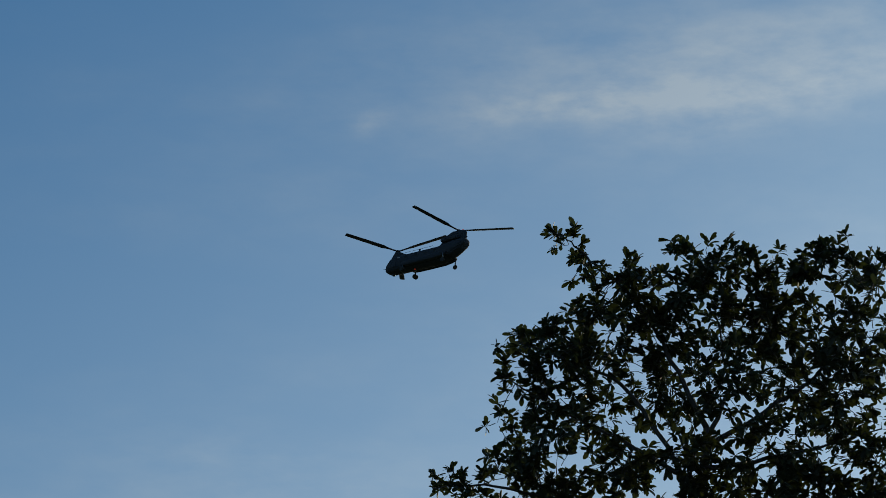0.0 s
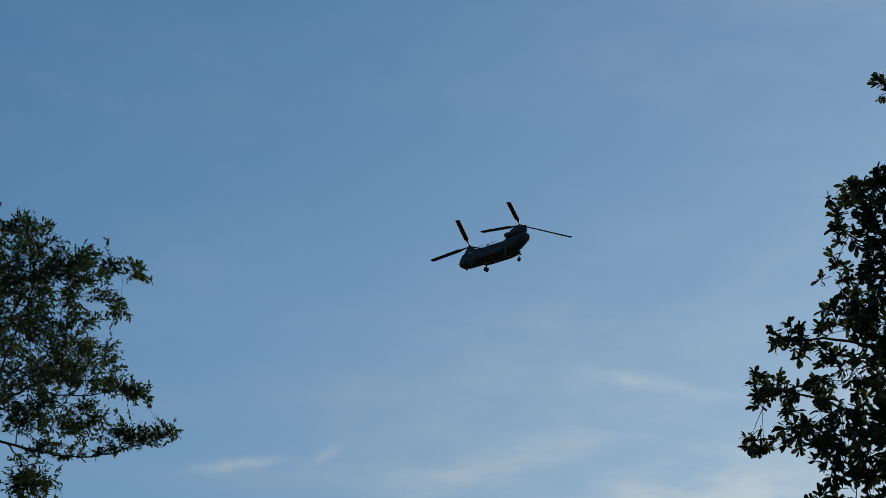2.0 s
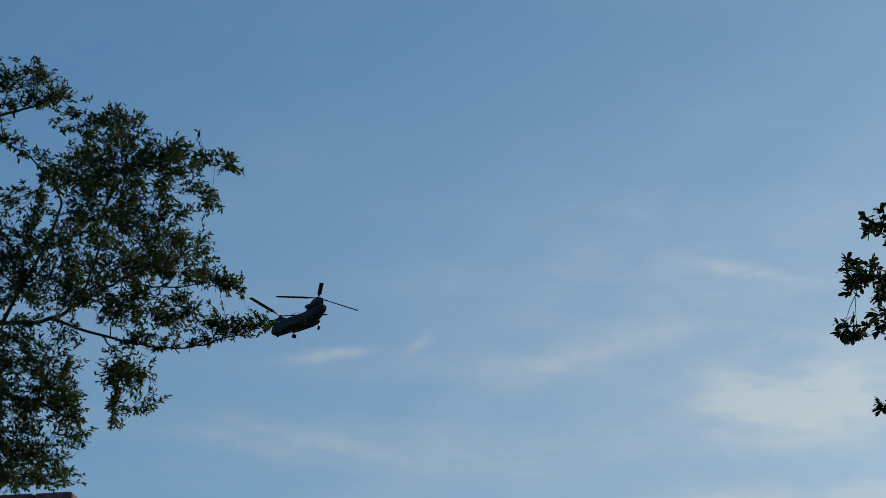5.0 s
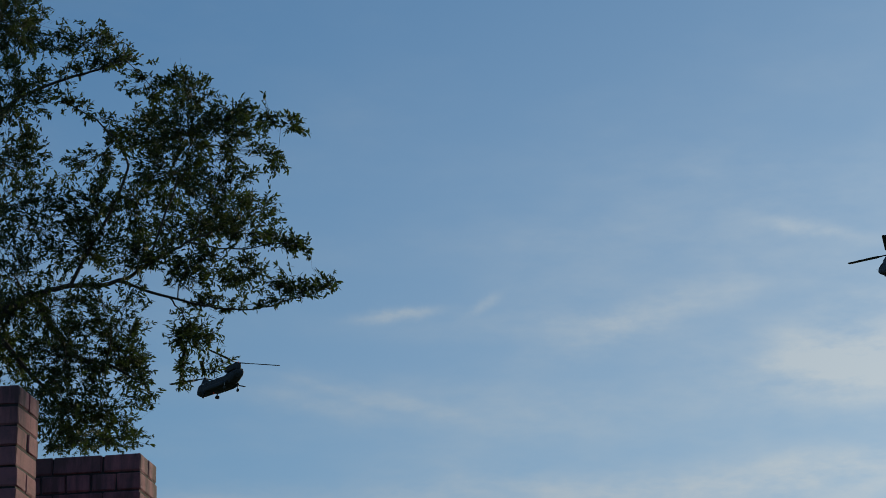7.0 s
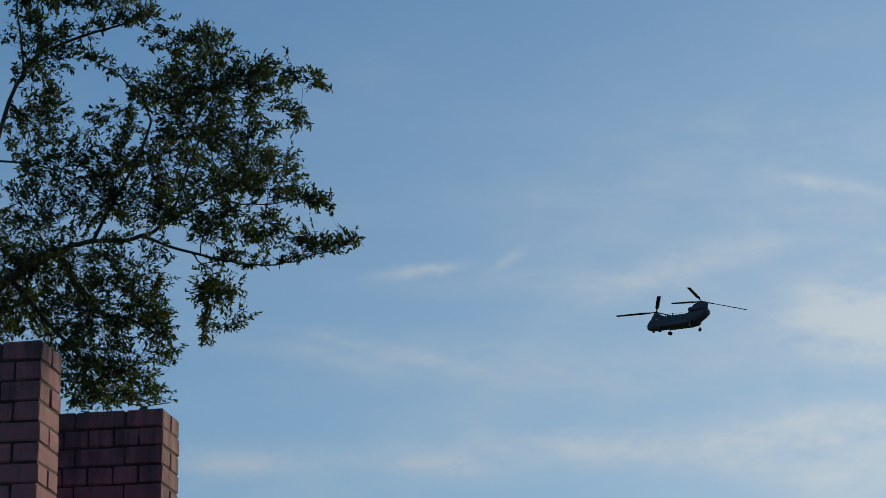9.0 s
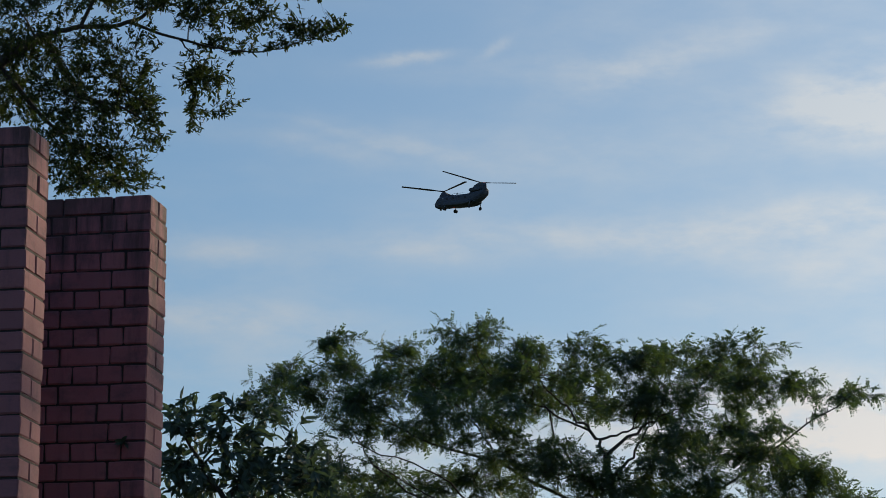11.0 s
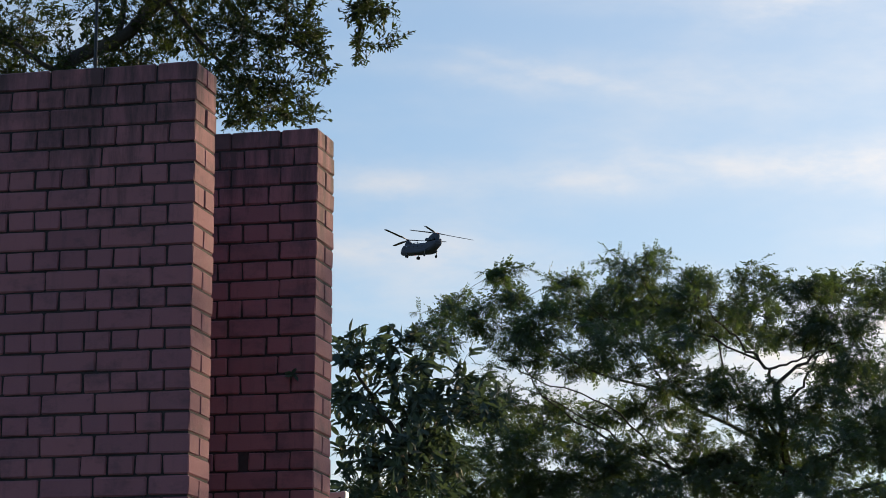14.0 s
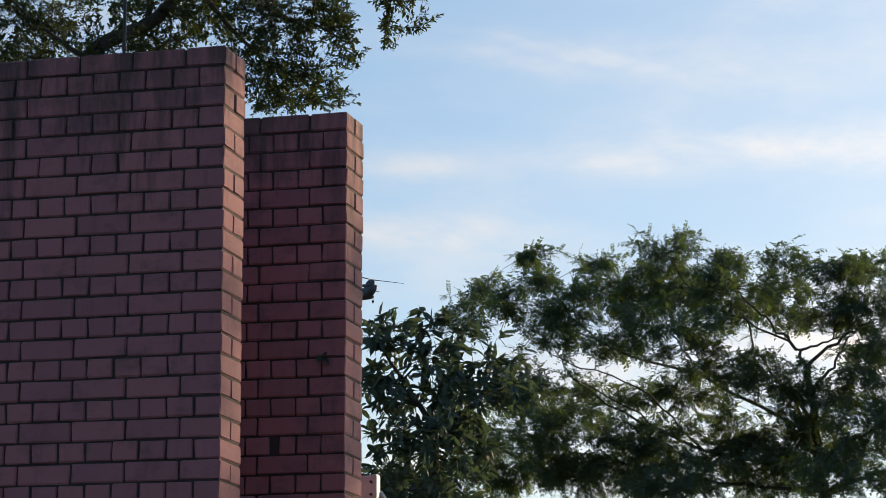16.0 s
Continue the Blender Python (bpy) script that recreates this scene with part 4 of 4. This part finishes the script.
def make_box():
    """A small galvanised box on a post with a sloping conduit, behind the second wall's end."""
    ob = tagged(new("junction_box"), "small light grey metal box with sloping conduit", "junction box")
    ob.matrix_world = pose(-0.318, 12.3, 0, 0, 0, -14)
    part("post", bm_mesh("post", box_bm(0.03, 0.03, 3.1, 0.003), GALV), ob).matrix_basis = pose(0, 0.04, 1.52)
    part("housing", bm_mesh("housing", box_bm(0.09, 0.05, 0.105, 0.006, 2), GALV), ob).matrix_basis = pose(0, 0, 3.11)
    part("lid", bm_mesh("lid", box_bm(0.022, 0.054, 0.112, 0.004, 2), GALV), ob).matrix_basis = pose(0.048, 0, 3.11)
    for z in (3.085, 3.135):
        part("bolt", bm_mesh("bolt", cyl_bm(0.006, 0.012, 8, "Y"), ROD), ob).matrix_basis = pose(0.036, -0.03, z)
    part("conduit", rod("conduit", (0.055, 0.03, 3.1), (0.2, 0.06, 2.85), 0.011, GALV), ob)
    part("conduit", rod("conduit", (0.035, 0.035, 3.08), (0.18, 0.065, 2.83), 0.012, ROD), ob)


def make_weed():
    """A small fern that grows out of a joint of the second wall."""
    rng = np.random.default_rng(4)
    ob = tagged(new("fern"), "small dark green fern rooted in brick joint", "plant")
    ob.matrix_world = pose(-0.376, 11.604, 0, 0, 0, WALL_TURN) @ pose(-0.085, -0.004, 3.535)
    tv, tf = leaf_template("long")
    for k in range(9):
        me = scatter_mesh("frond", (tv, tf), np.zeros((1, 3)), frames_from(np.array([[rng.normal(0, 0.8), -0.6, rng.normal(-0.1, 0.7)]]), rng, 0.4), np.array([rng.uniform(0.03, 0.06)]), LEAF_LONG_HAZED)
        part("frond", me, ob)


make_rod()
make_box()
make_weed()


def make_bird():
    """A small dark bird: body, tail and two wings that beat."""
    ob = tagged(new("bird"), "small dark bird in level flight", "bird")
    dark = rough_material("dark_plumage", (0.02, 0.02, 0.022), (0.045, 0.042, 0.04), 40.0, 0.7)
    hull = [(0.105, 0.0, 0.004, 0.004), (0.09, 0.002, 0.014, 0.013), (0.06, 0.0, 0.022, 0.02), (0.0, -0.004, 0.03, 0.03), (-0.06, 0.0, 0.02, 0.02), (-0.1, 0.004, 0.008, 0.012)]
    part("body", loft("body", hull, dark, 12), ob)
    v = [(-0.08, 0.012, 0.004), (-0.08, -0.012, 0.004), (-0.17, -0.03, 0.002), (-0.17, 0.03, 0.002), (-0.08, 0.012, 0.009), (-0.08, -0.012, 0.009), (-0.17, -0.03, 0.005), (-0.17, 0.03, 0.005)]
    f = [(0, 1, 2, 3), (7, 6, 5, 4), (0, 4, 5, 1), (1, 5, 6, 2), (2, 6, 7, 3), (3, 7, 4, 0)]
    part("tail", mesh_from("tail", v, f, dark), ob)
    wings = []
    for side in (1, -1):
        st = [(0.0, 0.045, -0.04), (0.07, 0.05, -0.05), (0.13, 0.03, -0.055), (0.19, -0.02, -0.06)]
        wv = [(x0, side * y, z) for z in (0.003, -0.003) for y, x0, x1 in st] + [(x1, side * y, z) for z in (0.002, -0.002) for y, x0, x1 in st]
        wf = []
        for k in range(3):
            wf += [(k, k + 1, 8 + k + 1, 8 + k), (4 + k, 12 + k, 12 + k + 1, 4 + k + 1), (k, 4 + k, 4 + k + 1, k + 1), (8 + k, 8 + k + 1, 12 + k + 1, 12 + k)]
        wf += [(0, 8, 12, 4), (3, 7, 15, 11)]
        w = part("wing", mesh_from("wing", wv, wf, dark), ob)
        w.matrix_basis = pose(0, side * 0.012, 0.009)
        wings.append((w, side))
    # a small bird: about 0.16 m from beak to tail
    for piece in ob.children:
        piece.data.transform(Matrix.Scale(0.6, 4))
    return ob, wings


bird, bird_wings = make_bird()
BIRD_START, BIRD_SPEED = (113.12, 63.14, 23.48), (-8.742, 0.22, -0.685)


# ---- flight ----
FLIGHT_A = [  # seconds, x, y, z, heading, nose up, bank
    (0, 101.8, 424.1, 190, 128.6, 2.8, 3.7), (0.5, 93.2, 436.5, 189.1, 128.2, 2.7, 3.6), (1, 84.5, 449.2, 187.9, 127.7, 2.6, 3.5), (1.5, 76.3, 461.9, 186.7, 127.3, 2.5, 3.4),
    (2, 68.3, 474.9, 185, 126.8, 2.4, 3.2), (2.5, 60.6, 487.8, 183.7, 126.4, 2.3, 3.1), (3, 53.1, 500.9, 182.1, 125.9, 2.2, 3), (3.5, 45.4, 514, 180.8, 125.5, 2.1, 2.9),
    (4, 38.2, 527.2, 179.5, 125, 2, 2.8), (4.5, 31, 540.5, 178.1, 124.6, 1.9, 2.7), (5, 23.9, 553.9, 176.8, 124.2, 1.8, 2.5), (5.5, 16.9, 567.4, 175.5, 123.7, 1.8, 2.4),
    (6, 10, 581, 174.1, 123.3, 1.7, 2.3), (6.5, 3.3, 594.7, 172.8, 122.9, 1.6, 2.2), (7, -3.7, 608.6, 171.4, 122.4, 1.5, 2.1), (7.5, -10.3, 622.3, 170.5, 122, 1.4, 2),
    (8, -16.6, 636.3, 169.1, 121.6, 1.3, 1.8), (8.5, -22.7, 650.4, 167.8, 121.1, 1.2, 1.7), (9, -28.7, 664.6, 166.4, 120.7, 1.1, 1.6), (9.5, -34.6, 678.9, 165.1, 120.3, 1, 1.5),
    (10, -40.3, 693.2, 163.7, 119.9, 0.9, 1.4), (10.5, -45.8, 707.7, 162.4, 119.5, 0.8, 1.3), (11, -51.3, 722.2, 161, 119.1, 0.7, 1.2), (11.5, -56.5, 736.9, 159.7, 118.6, 0.6, 1),
    (12, -61.7, 751.6, 158.3, 118.2, 0.5, 0.9), (12.5, -66.7, 766.5, 157, 117.8, 0.5, 0.8), (13, -71.5, 781.4, 155.6, 117.4, 0.4, 0.7), (13.5, -76.2, 796.5, 154.3, 117, 0.3, 0.6),
    (14, -80.8, 811.6, 152.9, 116.7, 0.2, 0.5), (14.5, -85.2, 826.8, 151.6, 116.3, 0.1, 0.3), (15, -89.5, 842.1, 150.2, 115.9, -0, 0.2), (15.5, -93.7, 857.6, 148.9, 115.5, -0.1, 0.1),
    (16, -97.6, 873.1, 147.5, 115.1, -0.2, -0),
]
FLIGHT_B = [  # seconds, x, y, z, heading, nose up, bank
    (0, 322.6, 347.6, 200.1, 140.1, 3.5, 0.5), (0.5, 306, 361.3, 198.3, 139.8, 3.6, 0.6), (1, 289.9, 374.9, 196.6, 139.5, 3.7, 0.6), (1.5, 274.1, 388.4, 194.8, 139.1, 3.9, 0.6),
    (2, 258.6, 401.8, 193, 138.8, 4, 0.7), (2.5, 243.6, 415.2, 191.2, 138.4, 4.1, 0.7), (3, 228.9, 428.4, 189.5, 138, 4.2, 0.8), (3.5, 214.6, 441.6, 187.7, 137.6, 4.3, 0.8),
    (4, 200.7, 454.8, 185.9, 137.1, 4.4, 0.8), (4.5, 187.1, 467.8, 184.1, 136.7, 4.6, 0.9), (5, 173.9, 480.8, 182.4, 136.2, 4.7, 0.9), (5.5, 161.1, 493.7, 180.6, 135.7, 4.8, 1),
    (6, 148.7, 506.6, 178.8, 135.2, 4.9, 1), (6.5, 136.7, 519.3, 177, 134.6, 5, 1), (7, 125, 532, 175.2, 134, 5.2, 1.1), (7.5, 114, 544.4, 174.1, 133.4, 5.3, 1.1),
    (8, 104.2, 556.7, 172.8, 132.8, 5.4, 1.1), (8.5, 93.5, 569.2, 171, 132.1, 5.5, 1.2), (9, 83.2, 581.7, 169.1, 131.4, 5.6, 1.2), (9.5, 73.2, 594, 167.3, 130.7, 5.7, 1.3),
    (10, 63.7, 606.3, 165.5, 129.9, 5.9, 1.3), (10.5, 54.5, 618.5, 163.7, 129.1, 6, 1.3), (11, 45.8, 630.5, 162, 128.3, 6.1, 1.4), (11.5, 37.2, 642.7, 159.9, 127.4, 6.2, 1.4),
    (12, 29.7, 654.6, 158.2, 126.5, 6.3, 1.4), (12.5, 21.9, 666.5, 156, 125.5, 6.5, 1.5), (13, 14.9, 678.3, 154.3, 124.5, 6.6, 1.5), (13.5, 8.3, 690, 152.6, 123.5, 6.7, 1.6),
    (14, 2, 701.7, 150.9, 122.4, 6.8, 1.6), (14.5, -4, 713.2, 149.3, 121.3, 6.9, 1.6), (15, -10.2, 724.7, 147.8, 120.1, 7, 1.7), (15.5, -15.6, 736, 146.4, 118.8, 7.2, 1.7),
    (16, -20.5, 747.4, 144.6, 117.5, 7.3, 1.7),
]
# rotor angles at known seconds; between them the rotors turn at about 225 rpm, forward one anticlockwise, aft one clockwise
TURNS = 1350.0
A_FORE = [(0, 64), (0.5, 13), (1, 91), (1.5, 46), (2, 2), (2.5, 85), (3, 35), (3.5, 115), (4, 72), (6.5, 92), (7, 22), (7.5, 102)]
A_AFT = [(0, 75), (0.5, 115), (1, 35), (1.5, 83), (2, 2), (2.5, 42), (3, 85), (3.5, 6), (4, 52), (6.5, 48), (7, 105), (7.5, 23), (8, 100)]
B_FORE = [(7, 119), (7.5, 80), (8, 119), (10.5, 97), (11, 49), (11.5, 3), (12, 75), (12.5, 22), (13, 95), (13.5, 41), (14, 110), (14.5, 70), (15, 10)]
B_AFT = [(7.5, 67), (8, 13), (10.5, 23), (11, 70), (11.5, 117), (12, 47), (12.5, 100), (13, 29), (13.5, 80), (14, 11), (14.5, 62), (15, 116), (15.5, 46), (16, 95)]


def spin_rows(hub, known, sign):
    """Rows of a rotor's pose, thirty a second, through the known angles (which repeat every 120 degrees)."""
    ts, angles = [known[0][0]], [float(known[0][1])]
    for t, a in known[1:]:
        guess = angles[-1] + sign * TURNS * (t - ts[-1])
        angles.append(a + 120 * round((guess - a) / 120))
        ts.append(t)
    if ts[0] > 0:
        angles.insert(0, angles[0] - sign * TURNS * ts[0])
        ts.insert(0, 0.0)
    if ts[-1] < 16:
        angles.append(angles[-1] + sign * TURNS * (16 - ts[-1]))
        ts.append(16.0)
    return [(i / 30, hub @ pose(0, 0, 0, 0, 0, float(np.interp(i / 30, ts, angles)))) for i in range(481)]


def flight_rows(flight):
    return [(t, pose(x, y, z, bank, -nose, heading)) for t, x, y, z, heading, nose, bank in flight]


def motions():
    turn = math.degrees(math.atan2(BIRD_SPEED[1], BIRD_SPEED[0]))
    # it comes low behind the wide crown and climbs over it
    rows = []
    for i in range(65):
        t = i / 4
        dip = float(np.interp(t, (11.5, 12.0, 12.25, 12.5), (-1.75, -1.15, -0.55, 0.0)))
        rows.append((t, pose(*(BIRD_START[k] + BIRD_SPEED[k] * t + (dip if k == 2 else 0) for k in range(3)), 0, 0, turn)))
    walk(bird, rows)
    for wing, side in bird_wings:
        walk(wing, [(i / 30, pose(0, side * 0.012, 0.009, side * 38 * math.sin(2 * math.pi * 7.5 * i / 30 + 0.9))) for i in range(481)])
    walk(heli_a, flight_rows(FLIGHT_A))
    walk(heli_b, flight_rows(FLIGHT_B))
    walk(rotors_a[0], spin_rows(FRONT_HUB, A_FORE, 1))
    walk(rotors_a[1], spin_rows(AFT_HUB, A_AFT, -1))
    walk(rotors_b[0], spin_rows(FRONT_HUB, B_FORE, 1))
    walk(rotors_b[1], spin_rows(AFT_HUB, B_AFT, -1))


motions()
